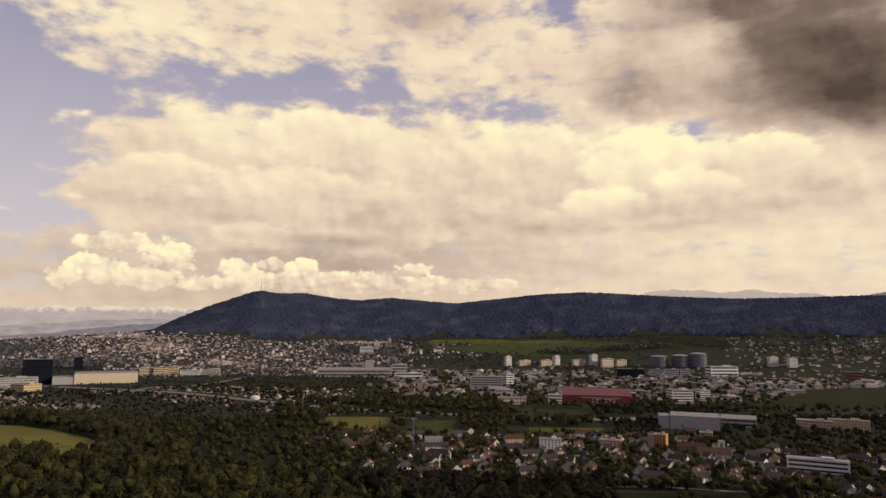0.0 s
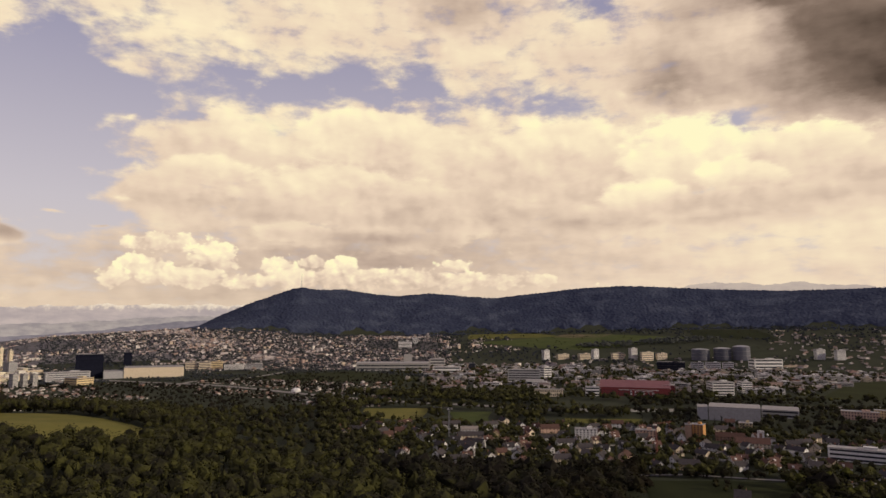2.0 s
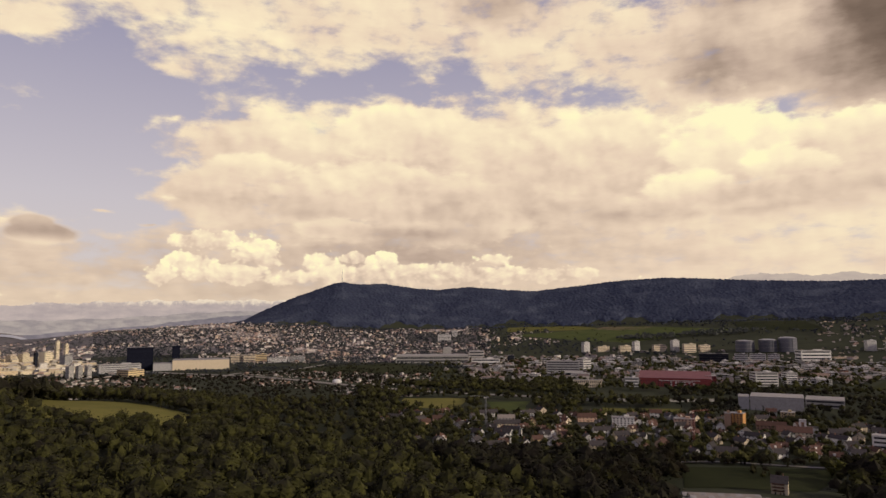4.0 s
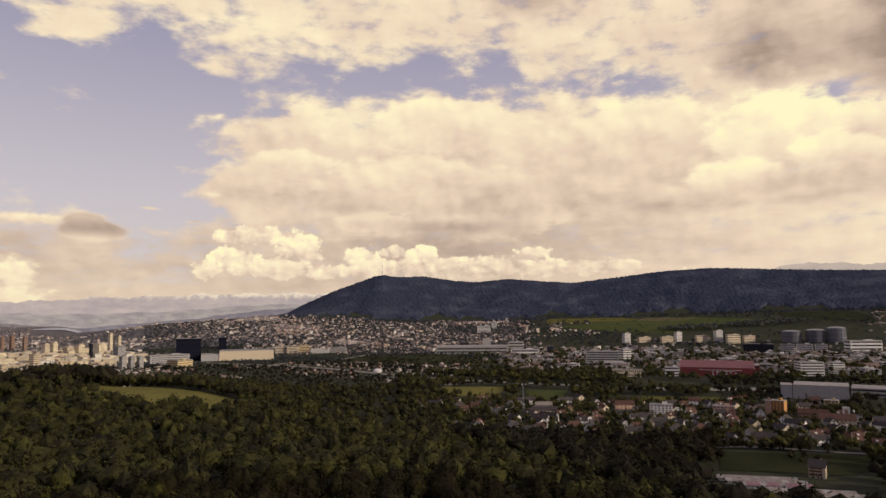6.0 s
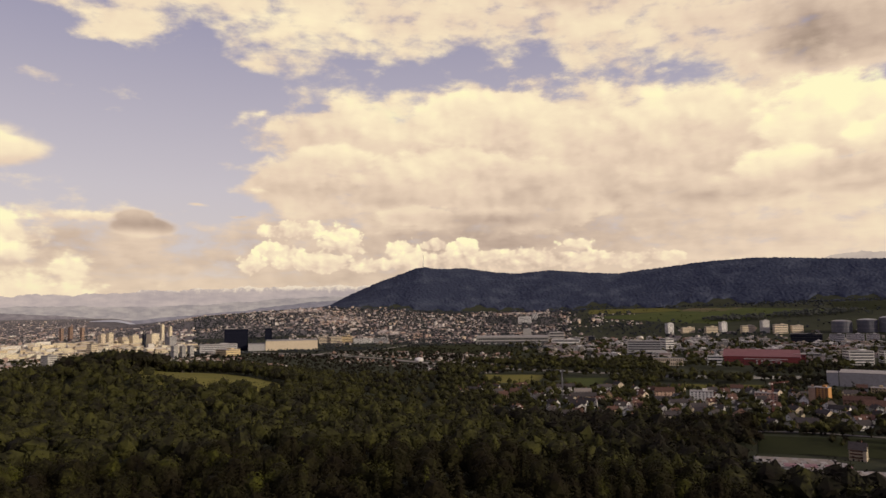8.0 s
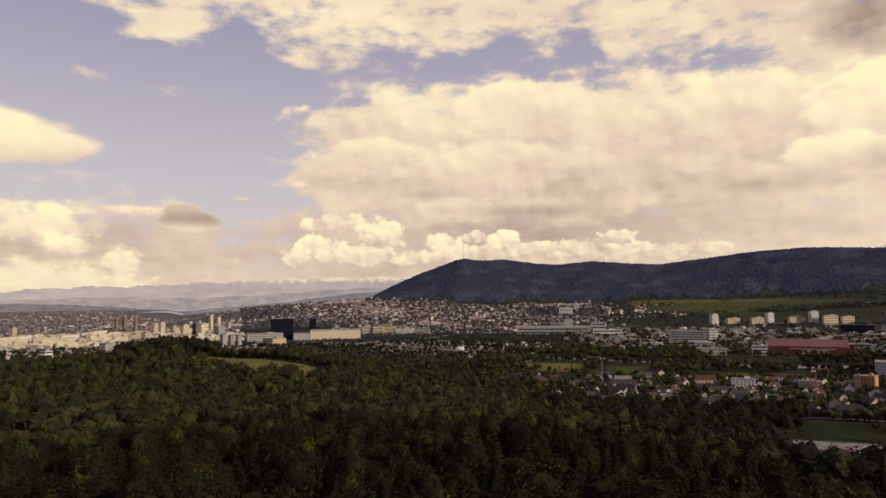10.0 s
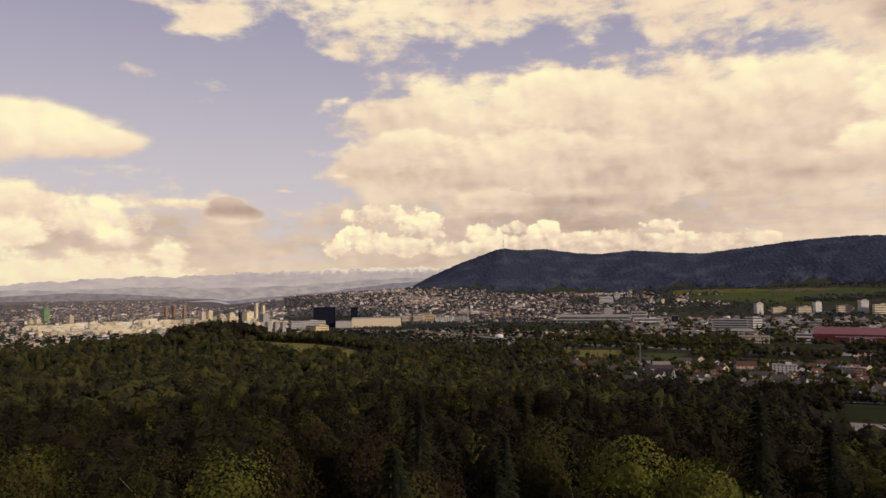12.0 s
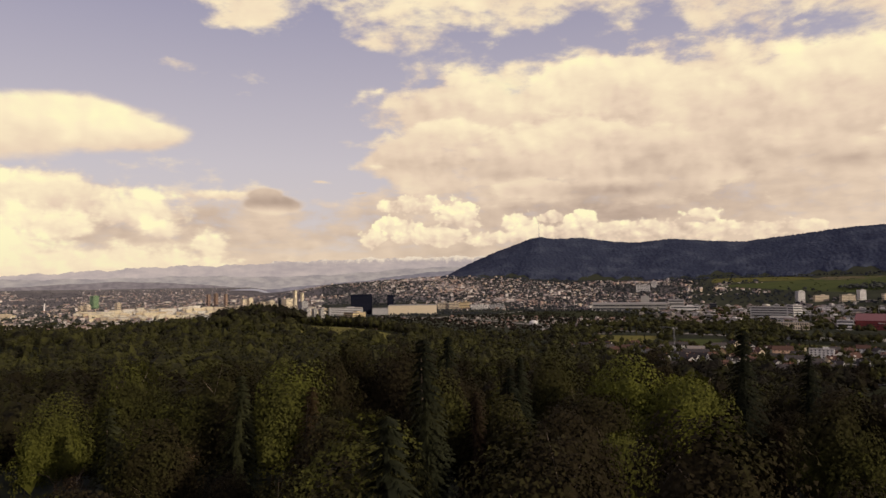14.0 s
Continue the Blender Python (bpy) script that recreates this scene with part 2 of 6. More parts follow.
# ---- materials ----
def material(name, build):
    m = bpy.data.materials.new(name)
    m.use_nodes = True
    net = Net(m.node_tree)
    bsdf = net.node("ShaderNodeBsdfPrincipled")
    out = net.node("ShaderNodeOutputMaterial")
    net.put(out.inputs[0], bsdf.outputs[0])
    place = net.node("ShaderNodeNewGeometry").outputs["Position"]
    build(net, bsdf, place)
    return m


def bumped(net, bsdf, height, strength, distance):
    n = net.node("ShaderNodeBump")
    n.inputs["Strength"].default_value, n.inputs["Distance"].default_value = strength, distance
    net.put(n.inputs["Height"], height)
    net.put(bsdf.inputs["Normal"], n.outputs[0])


def mottled(name, dark, light, scale, rough=0.8, bump=0.0, fine=8.0, metal=0.0, wear=0.35):
    """Two scales of mottling between two colours; scale: blotches per metre."""
    def build(net, bsdf, place):
        a = net.noise(place, scale, 4, 0.6)
        b = net.noise(place, scale * fine, 5, 0.65)
        c = net.node("ShaderNodeObjectInfo").outputs["Random"]
        f = net.math("ADD", net.math("MULTIPLY", a, 1.0 - wear), net.math("MULTIPLY", b, wear))
        f = net.math("MULTIPLY_ADD", net.math("SUBTRACT", c, 0.5), 0.25, f)
        net.put(bsdf.inputs["Base Color"], net.ramp(f, [(0.3, dark), (0.7, light)]))
        bsdf.inputs["Roughness"].default_value = rough
        bsdf.inputs["Specular IOR Level"].default_value = 0.5 if rough < 0.3 else 0.25 if rough < 0.7 else 0.04
        bsdf.inputs["Metallic"].default_value = metal
        if bump:
            bumped(net, bsdf, b, 0.5, bump)
    return material(name, build)


def leafy(name, dark, light, scale, gap=0.35, middle=None):
    """Foliage: tree to tree, clump to clump and leaf to leaf differences."""
    def build(net, bsdf, place):
        a = net.noise(place, scale, 3, 0.6)
        b = net.noise(place, scale * 9, 4, 0.7)
        c = net.node("ShaderNodeObjectInfo").outputs["Random"]
        isle = net.node("ShaderNodeNewGeometry").outputs["Random Per Island"]
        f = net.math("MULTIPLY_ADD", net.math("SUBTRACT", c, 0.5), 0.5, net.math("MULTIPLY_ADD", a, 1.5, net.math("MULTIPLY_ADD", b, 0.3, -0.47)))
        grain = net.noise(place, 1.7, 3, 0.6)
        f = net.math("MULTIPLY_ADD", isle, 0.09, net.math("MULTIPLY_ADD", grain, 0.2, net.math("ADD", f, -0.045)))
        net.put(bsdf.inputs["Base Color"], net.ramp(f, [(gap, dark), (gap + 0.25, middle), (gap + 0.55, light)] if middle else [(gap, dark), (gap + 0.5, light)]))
        bsdf.inputs["Roughness"].default_value = 0.8
        bsdf.inputs["Specular IOR Level"].default_value = 0.04
    return material(name, build)


M_LAND = mottled("land", (0.022, 0.027, 0.016), (0.048, 0.052, 0.032), 0.012, 0.95, fine=14)
# blue-grey of the distance haze is mixed into the hill's leaf colours
M_HILL = leafy("hazed_hill_woods", (0.038, 0.046, 0.072), (0.085, 0.098, 0.126), 0.006)
# far trees: haze painted in as paler, greyer leaf colours
M_LEAF_HAZE = leafy("haze_tinted_leaves", (0.032, 0.037, 0.042), (0.08, 0.085, 0.07), 0.02)
M_LEAF = leafy("oak_leaves", (0.02, 0.016, 0.008), (0.094, 0.099, 0.018), 0.03, 0.36, (0.038, 0.038, 0.011))
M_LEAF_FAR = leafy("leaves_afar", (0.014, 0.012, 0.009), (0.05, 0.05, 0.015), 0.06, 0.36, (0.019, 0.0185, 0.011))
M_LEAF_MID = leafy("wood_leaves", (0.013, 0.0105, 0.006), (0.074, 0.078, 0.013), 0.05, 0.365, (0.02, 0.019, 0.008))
M_NEEDLE = leafy("needles", (0.013, 0.015, 0.009), (0.034, 0.036, 0.016), 0.06)
M_NEEDLE_BROWN = leafy("brownish_needles", (0.016, 0.011, 0.007), (0.05, 0.034, 0.016), 0.1)
M_BARK = mottled("bark", (0.06, 0.045, 0.03), (0.2, 0.16, 0.12), 2.0, 0.9, 0.02)
M_MEADOW = mottled("meadow_grass", (0.085, 0.085, 0.02), (0.16, 0.145, 0.04), 0.02, 0.95, fine=20)
M_WATER = mottled("lake_water", (0.3, 0.31, 0.35), (0.38, 0.39, 0.43), 0.002, 0.35)
M_TWIG = leafy("reddish_twigs", (0.03, 0.02, 0.012), (0.07, 0.048, 0.024), 0.06)


def walls(name, dark, light, rough=0.85):
    return mottled(name, dark, light, 0.25, rough, fine=10, wear=0.4)


def city(name, stops, windows=True):
    """Far walls or roofs: a colour for each building, rows of small windows."""
    def build(net, bsdf, place):
        isle = net.node("ShaderNodeNewGeometry").outputs["Random Per Island"]
        base = net.ramp(isle, stops, "CONSTANT")
        grain = net.noise(place, 0.4, 4, 0.6)
        base = net.mix(net.math("MULTIPLY", grain, 0.22), base, (0.1, 0.09, 0.08))
        if windows:
            split = net.node("ShaderNodeSeparateXYZ")
            net.put(split.inputs[0], place)
            x, y, z = split.outputs
            row = net.math("GREATER_THAN", net.math("FRACT", net.math("MULTIPLY", z, 0.34)), 0.52)
            col = net.math("GREATER_THAN", net.math("FRACT", net.math("MULTIPLY", net.math("ADD", x, y), 0.27)), 0.5)
            base = net.mix(net.math("MULTIPLY", net.math("MULTIPLY", row, col), 0.6), base, (0.06, 0.06, 0.07))
        net.put(bsdf.inputs["Base Color"], base)
        bsdf.inputs["Roughness"].default_value = 0.85
        bsdf.inputs["Specular IOR Level"].default_value = 0.05
    return material(name, build)


M_WHITE = walls("white_render", (0.55, 0.53, 0.5), (0.8, 0.78, 0.74))
M_GREY = walls("grey_render", (0.28, 0.28, 0.28), (0.42, 0.41, 0.4))
M_BEIGE = walls("beige_render", (0.5, 0.42, 0.3), (0.68, 0.58, 0.43))
M_CREAM = walls("cream_render", (0.62, 0.53, 0.36), (0.78, 0.69, 0.5))
M_ORANGE = walls("orange_render", (0.38, 0.2, 0.075), (0.46, 0.25, 0.1))
M_YELLOW = walls("yellow_render", (0.48, 0.37, 0.2), (0.62, 0.49, 0.28))
M_PEACH = walls("peach_render", (0.46, 0.31, 0.23), (0.58, 0.4, 0.3))
M_RED = walls("red_cladding", (0.13, 0.022, 0.022), (0.2, 0.04, 0.04), 0.6)
M_DARK = walls("dark_cladding", (0.006, 0.007, 0.014), (0.014, 0.016, 0.028), 0.7)
M_GREEN = walls("green_glass", (0.16, 0.26, 0.14), (0.22, 0.33, 0.18), 0.4)
M_SLATE = walls("slate_grey_cladding", (0.1, 0.1, 0.115), (0.18, 0.18, 0.2))
M_CONCRETE = walls("concrete", (0.3, 0.29, 0.27), (0.45, 0.43, 0.4))
M_BRICK = walls("brick", (0.2, 0.1, 0.07), (0.3, 0.16, 0.11))
M_BROWN = walls("brown_render", (0.24, 0.16, 0.115), (0.34, 0.235, 0.175))
M_TILE = mottled("roof_tiles", (0.065, 0.04, 0.032), (0.13, 0.075, 0.058), 0.5, 0.85, fine=9)
M_TILE_DARK = mottled("dark_roof_tiles", (0.035, 0.032, 0.032), (0.08, 0.07, 0.068), 0.5, 0.8, fine=9)
M_ROOF_FLAT = mottled("gravel_roof", (0.2, 0.19, 0.18), (0.36, 0.34, 0.32), 0.2, 0.9, fine=12)
# brighter copy of the gravel roof, with sunlight put into the colour
M_ROOF_LIGHT = mottled("sunlit_gravel_roof", (0.42, 0.38, 0.3), (0.62, 0.56, 0.45), 0.05, 0.9, fine=12)
M_ROOF_RED = mottled("red_metal_roof", (0.13, 0.045, 0.05), (0.19, 0.075, 0.08), 0.1, 0.6)
M_ROOF_PALE = mottled("pale_sheet_roof", (0.19, 0.165, 0.145), (0.28, 0.245, 0.215), 0.15, 0.8, fine=14)
M_ROOF_PINK = mottled("pink_sheet_roof", (0.2, 0.12, 0.135), (0.26, 0.165, 0.175), 0.15, 0.8, fine=14)
M_GLASS = mottled("dark_window_glass", (0.02, 0.022, 0.028), (0.06, 0.062, 0.07), 0.3, 0.12)
M_DOOR = walls("door_paint", (0.1, 0.06, 0.04), (0.16, 0.1, 0.07))
M_ROAD = mottled("asphalt", (0.2, 0.185, 0.165), (0.31, 0.285, 0.25), 0.05, 0.9, fine=20)
M_STEEL = mottled("painted_steel", (0.25, 0.25, 0.26), (0.4, 0.4, 0.41), 1.0, 0.5, metal=0.6)
M_CRANE = mottled("crane_paint", (0.11, 0.03, 0.025), (0.17, 0.05, 0.04), 1.0, 0.5)
M_SHED = city("shed_walls", [(0.0, (0.5, 0.47, 0.42)), (0.3, (0.25, 0.15, 0.1)), (0.5, (0.3, 0.29, 0.27)), (0.7, (0.16, 0.12, 0.09)), (0.9, (0.6, 0.56, 0.5))], False)
M_CITY = city("town_walls", [(0.0, (0.66, 0.6, 0.55)), (0.2, (0.5, 0.42, 0.38)), (0.4, (0.4, 0.355, 0.35)), (0.55, (0.78, 0.73, 0.65)), (0.66, (0.46, 0.34, 0.28)), (0.78, (0.28, 0.25, 0.24)), (0.9, (0.66, 0.54, 0.4))])
# town walls made lighter and warmer to carry sunlight in the colour
M_CITY_WARM = city("sunlit_town_walls", [(0.0, (0.78, 0.68, 0.46)), (0.3, (0.66, 0.54, 0.35)), (0.5, (0.8, 0.74, 0.56)), (0.7, (0.54, 0.45, 0.32)), (0.85, (0.8, 0.76, 0.66))])
M_CITY_ROOF = city("town_roofs", [(0.0, (0.25, 0.165, 0.13)), (0.3, (0.17, 0.135, 0.125)), (0.5, (0.3, 0.2, 0.16)), (0.65, (0.32, 0.28, 0.25)), (0.8, (0.44, 0.4, 0.36)), (0.9, (0.2, 0.165, 0.155))], False)
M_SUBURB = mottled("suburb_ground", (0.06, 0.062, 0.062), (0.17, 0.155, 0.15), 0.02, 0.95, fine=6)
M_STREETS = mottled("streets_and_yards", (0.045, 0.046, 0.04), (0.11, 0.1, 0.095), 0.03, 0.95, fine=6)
M_FIELD = mottled("field_grass", (0.042, 0.056, 0.016), (0.075, 0.09, 0.028), 0.015, 0.95, fine=20)
M_FIELD_DULL = mottled("dull_grass", (0.016, 0.02, 0.008), (0.033, 0.038, 0.014), 0.012, 0.95, fine=20)
M_EARTH = mottled("ploughed_earth", (0.1, 0.075, 0.045), (0.17, 0.13, 0.08), 0.02, 0.95, fine=20)
M_BLOSSOM = leafy("pale_blossom", (0.22, 0.2, 0.17), (0.42, 0.38, 0.33), 0.2)

# ---- terrain ----
EYE_X, EYE_Y, EYE_Z = 24.0, -38.0, 136.0      # the middle of the flight
REACH, DEEP = 3200.0, 1500.0                  # past REACH the distance is drawn in


def smooth(a, b, x):
    k = np.clip((x - a) / (b - a), 0, 1)
    return k * k * (3 - 2 * k)


CREST = ([-60, -32, -28, -23, -20.2, -17.4, -14.5, -11.7, -9.7, -7.5, -5.2, -2.9, -1, 1.2, 4.4, 7.3, 9.2, 11.8, 13.8, 14.7, 15.3, 15.9, 16.5, 17.4, 19.5, 21.4, 23.2, 25, 27, 31, 38],
         [2.9, 2.85, 2.78, 2.72, 2.86, 2.98, 3.16, 3.3, 3.22, 3.1, 2.82, 2.57, 2.34, 2.45, 2.74, 2.5, 2.62, 3.03, 2.95, 3.08, 3.16, 3.06, 2.84, 2.52, 1.75, 0.9, 0.0, -0.21, -0.34, -0.61, -0.94])
BASE = ([-60, -22, -18, -14, -9.5, -5, 0, 4.4, 9, 13.9, 18.4, 22.9, 25, 27, 28.7, 31, 33, 36, 38],
        [0.03, 0.03, -0.02, -0.15, -0.3, -0.44, -0.49, -0.63, -0.72, -0.62, -0.34, -0.15, -0.22, -0.35, -0.47, -0.62, -0.77, -0.9, -0.95])


def spread(x, y):
    dx, dy = np.asarray(x, float) - EYE_X, np.asarray(y, float) - EYE_Y
    return np.hypot(dx, dy), np.degrees(np.arctan2(-dx, dy))


def ground(x, y):
    """Height of the land."""
    x, y = np.asarray(x, float), np.asarray(y, float)
    r, az = spread(x, y)
    # the wooded ridge under the flight
    a = (x - 47) * -0.569 + (y + 91) * 0.822
    s = (x - 47) * 0.822 + (y + 91) * 0.569
    along = np.interp(a, [-200, 110, 215, 350, 500, 700, 850, 980, 1150, 1400], [70, 76, 62, 51, 42, 31, 31, 44, 37, 28])
    brow = np.interp(a, [450, 880], [255, 160])
    ridge = along / (1 + np.exp((s - brow) / np.interp(a, [450, 880], [75, 45]))) / (1 + np.exp((-s - np.interp(a, [150, 450, 900], [430, 330, 330])) / 60)) / (1 + np.exp((a - 1330) / 70))
    ridge = ridge + 30 * np.exp(-((x + 716) ** 2 + (y - 386) ** 2) / 120 ** 2)
    ridge = ridge + 12 * np.exp(-((x + 645) ** 2 + (y - 770) ** 2) / 65 ** 2)
    ridge = ridge + 3 * np.sin(a / 95 + 1) * np.sin(s / 70 + a / 160) * np.clip(ridge / 50, 0, 1)
    # the valley floor, and the far plain drawn in
    q = np.clip((r - REACH) / DEEP, 0, 0.9934)
    true = np.where(r > REACH, REACH - DEEP * np.log(1 - q), r)
    plain = np.where(r > REACH, EYE_Z * (1 - r / np.maximum(true, 1)), 0) + 1.2 * np.sin(x / 210) * np.sin(y / 170)
    # the far side: a slope with town and meadows, then the wooded hill
    flat = (plain - EYE_Z) / np.maximum(r, 1)
    base = np.tan(np.radians(np.interp(az, *BASE)))
    crest = np.tan(np.radians(np.interp(az, *CREST)))
    side = smooth(40, 33, az) * smooth(-75, -50, az)
    e = flat + (base - flat) * smooth(2350, 3700, r) * side
    k = np.clip((r - 3650) / 830, 0, 1)
    folds = (0.05 * np.sin(az * 0.9 + 1) * np.sin(r / 120 + az * 0.4) + 0.035 * np.sin(az * 2.3 + 2 * np.sin(az * 0.7)) * np.sin(r / 170 + 1) + 0.03 * np.sin(az * 0.43)) * 0.5 * np.sin(np.pi * k)
    k = np.clip(k ** 0.9 + folds, 0, 1)
    e = e + (crest - base) * k * side
    e = e - 0.05 * smooth(4490, 4650, r) * side
    far = EYE_Z + r * e
    return np.where(r < 2000, np.maximum(ridge + plain * 0, 0) + plain, far + ridge)


def mesh_from(name, verts, faces, material, smooth_faces=False):
    me = bpy.data.meshes.new(name)
    me.from_pydata([tuple(v) for v in verts], [], faces)
    if material:
        me.materials.append(material)
    if smooth_faces:
        me.polygons.foreach_set("use_smooth", np.ones(len(me.polygons), bool))
    me.update()
    return me


def polar_sheet(radii, angles, lift=0.0, wrap=False):
    rr, aa = np.meshgrid(radii, np.radians(angles), indexing="ij")
    x, y = EYE_X - rr * np.sin(aa), EYE_Y + rr * np.cos(aa)
    z = ground(x, y) + lift
    n, m = rr.shape
    verts = np.stack([x, y, z], -1).reshape(-1, 3)
    faces = []
    for i in range(n - 1):
        for j in range(m if wrap else m - 1):
            k = (j + 1) % m
            faces.append((i * m + j, i * m + k, (i + 1) * m + k, (i + 1) * m + j))
    return verts, faces


def build_land():
    radii = np.concatenate([[0, 12], np.geomspace(25, 3220, 120), np.arange(3250, 4690, 22.0), [4690]])
    angles = np.concatenate([np.arange(-46, 72, 0.5), np.arange(72, 314, 6.0)])
    v, f = polar_sheet(radii, angles, 0.0, True)
    land = new("ground", mesh_from("ground", v, f, M_LAND, True))
    tagged(land, "dark green valley floor and ridge, grass and earth", "ground", kind="structure")


def build_hill():
    """The wooded hill on the far side: a canopy with bulging crowns."""
    angles = np.arange(-48, 25.0, 0.085)
    radii = np.linspace(3640, 4520, 110)
    v, f = polar_sheet(radii, angles, 0.0)
    rng = np.random.default_rng(5)
    n = len(v)
    bump = rng.random(n) ** 2 * 8
    r, az = spread(v[:, 0], v[:, 1])
    start = 3700 + 45 * np.sin(az * 0.7 + 1) + 30 * np.sin(az * 1.9) + 18 * np.sin(az * 5.3 + 2) + rng.normal(size=n) * 6
    v[:, 2] += (4 + bump) * smooth(start, start + 22, r) * smooth(25.5, 22, az) - 3 * (r < start)
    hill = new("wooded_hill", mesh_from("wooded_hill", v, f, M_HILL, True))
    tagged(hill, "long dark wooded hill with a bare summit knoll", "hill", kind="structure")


def build_suburb():
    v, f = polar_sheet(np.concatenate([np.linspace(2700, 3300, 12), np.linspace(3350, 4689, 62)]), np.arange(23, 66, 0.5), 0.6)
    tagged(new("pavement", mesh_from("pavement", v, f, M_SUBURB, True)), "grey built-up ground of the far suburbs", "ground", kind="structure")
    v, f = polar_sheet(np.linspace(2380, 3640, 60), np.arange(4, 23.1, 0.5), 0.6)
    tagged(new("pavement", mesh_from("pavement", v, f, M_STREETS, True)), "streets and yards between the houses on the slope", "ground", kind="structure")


build_land()
build_hill()
build_suburb()


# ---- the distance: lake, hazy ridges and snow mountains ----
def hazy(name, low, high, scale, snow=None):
    """Far land with bright haze put into its colours and a soft glow, with faint woods and pastures."""
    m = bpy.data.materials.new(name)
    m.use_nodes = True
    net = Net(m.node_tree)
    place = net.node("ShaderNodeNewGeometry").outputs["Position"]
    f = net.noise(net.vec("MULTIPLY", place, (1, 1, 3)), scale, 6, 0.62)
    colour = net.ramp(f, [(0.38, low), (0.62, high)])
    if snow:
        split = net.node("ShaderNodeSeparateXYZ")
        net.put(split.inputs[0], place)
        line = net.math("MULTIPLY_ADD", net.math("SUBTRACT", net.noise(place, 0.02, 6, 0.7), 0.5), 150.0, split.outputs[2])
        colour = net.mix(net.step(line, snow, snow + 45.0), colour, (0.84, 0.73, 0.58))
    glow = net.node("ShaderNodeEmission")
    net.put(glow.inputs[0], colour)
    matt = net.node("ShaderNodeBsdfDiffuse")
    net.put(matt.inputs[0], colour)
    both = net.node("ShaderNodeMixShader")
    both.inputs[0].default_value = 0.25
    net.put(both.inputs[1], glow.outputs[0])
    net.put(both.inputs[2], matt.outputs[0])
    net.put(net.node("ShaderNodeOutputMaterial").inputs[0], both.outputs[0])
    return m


def far_ridge(label, r, azs, els, rough, mat, seed, step=0.12):
    """A ridge along the horizon: front slope, crest and back."""
    rng = np.random.default_rng(seed)
    az = np.arange(azs[0], azs[-1], step)
    el = np.interp(az, azs, els)
    for k in range(1, 7):
        el = el + rough / k ** 0.9 * np.sin(az * (0.9 * 1.9 ** k) + rng.uniform(0, 6)) * rng.uniform(0.6, 1)
    rows = []
    for dr, k in ((-40, -1), (0, 1), (30, 0.2)):
        a = np.radians(az)
        z = EYE_Z + r * np.tan(np.radians(el)) if k == 1 else np.full(len(az), 20.0 if k < 0 else 60.0)
        rows.append(np.stack([EYE_X - (r + dr) * np.sin(a), EYE_Y + (r + dr) * np.cos(a), z], -1))
    n = len(az)
    faces = [(i * n + j, i * n + j + 1, (i + 1) * n + j + 1, (i + 1) * n + j) for i in range(2) for j in range(n - 1)]
    ob = new("backdrop", mesh_from("backdrop", np.concatenate(rows), faces, mat))
    tagged(ob, label, "distance", kind="structure")


# haze is painted into these colours, paler for the farther ridges
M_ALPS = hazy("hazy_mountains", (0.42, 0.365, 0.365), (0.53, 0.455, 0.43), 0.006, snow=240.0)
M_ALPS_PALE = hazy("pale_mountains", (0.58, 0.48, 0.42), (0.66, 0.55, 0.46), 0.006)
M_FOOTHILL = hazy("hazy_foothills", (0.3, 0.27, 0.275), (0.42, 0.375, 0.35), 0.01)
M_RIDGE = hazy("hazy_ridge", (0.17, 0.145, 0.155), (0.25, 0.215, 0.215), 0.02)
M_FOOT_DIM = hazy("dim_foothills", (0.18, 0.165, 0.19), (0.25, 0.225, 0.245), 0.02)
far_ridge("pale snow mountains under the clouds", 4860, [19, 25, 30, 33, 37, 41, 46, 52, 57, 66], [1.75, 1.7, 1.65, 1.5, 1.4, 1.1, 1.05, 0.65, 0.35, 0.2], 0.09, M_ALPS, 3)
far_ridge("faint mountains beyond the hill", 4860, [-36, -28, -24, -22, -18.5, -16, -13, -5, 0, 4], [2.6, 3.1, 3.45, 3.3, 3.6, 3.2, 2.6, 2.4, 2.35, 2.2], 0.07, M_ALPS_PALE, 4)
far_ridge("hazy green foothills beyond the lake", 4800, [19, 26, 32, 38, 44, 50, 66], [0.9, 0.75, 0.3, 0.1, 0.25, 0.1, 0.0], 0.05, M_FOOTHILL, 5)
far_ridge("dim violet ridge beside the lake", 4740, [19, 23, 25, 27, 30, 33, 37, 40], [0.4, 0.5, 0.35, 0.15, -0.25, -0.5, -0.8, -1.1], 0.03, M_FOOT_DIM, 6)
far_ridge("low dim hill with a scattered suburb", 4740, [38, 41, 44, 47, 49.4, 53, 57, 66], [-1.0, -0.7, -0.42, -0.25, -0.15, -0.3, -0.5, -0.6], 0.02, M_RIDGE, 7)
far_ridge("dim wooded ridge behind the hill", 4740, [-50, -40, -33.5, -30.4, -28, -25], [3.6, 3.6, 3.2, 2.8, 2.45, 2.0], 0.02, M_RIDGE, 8)


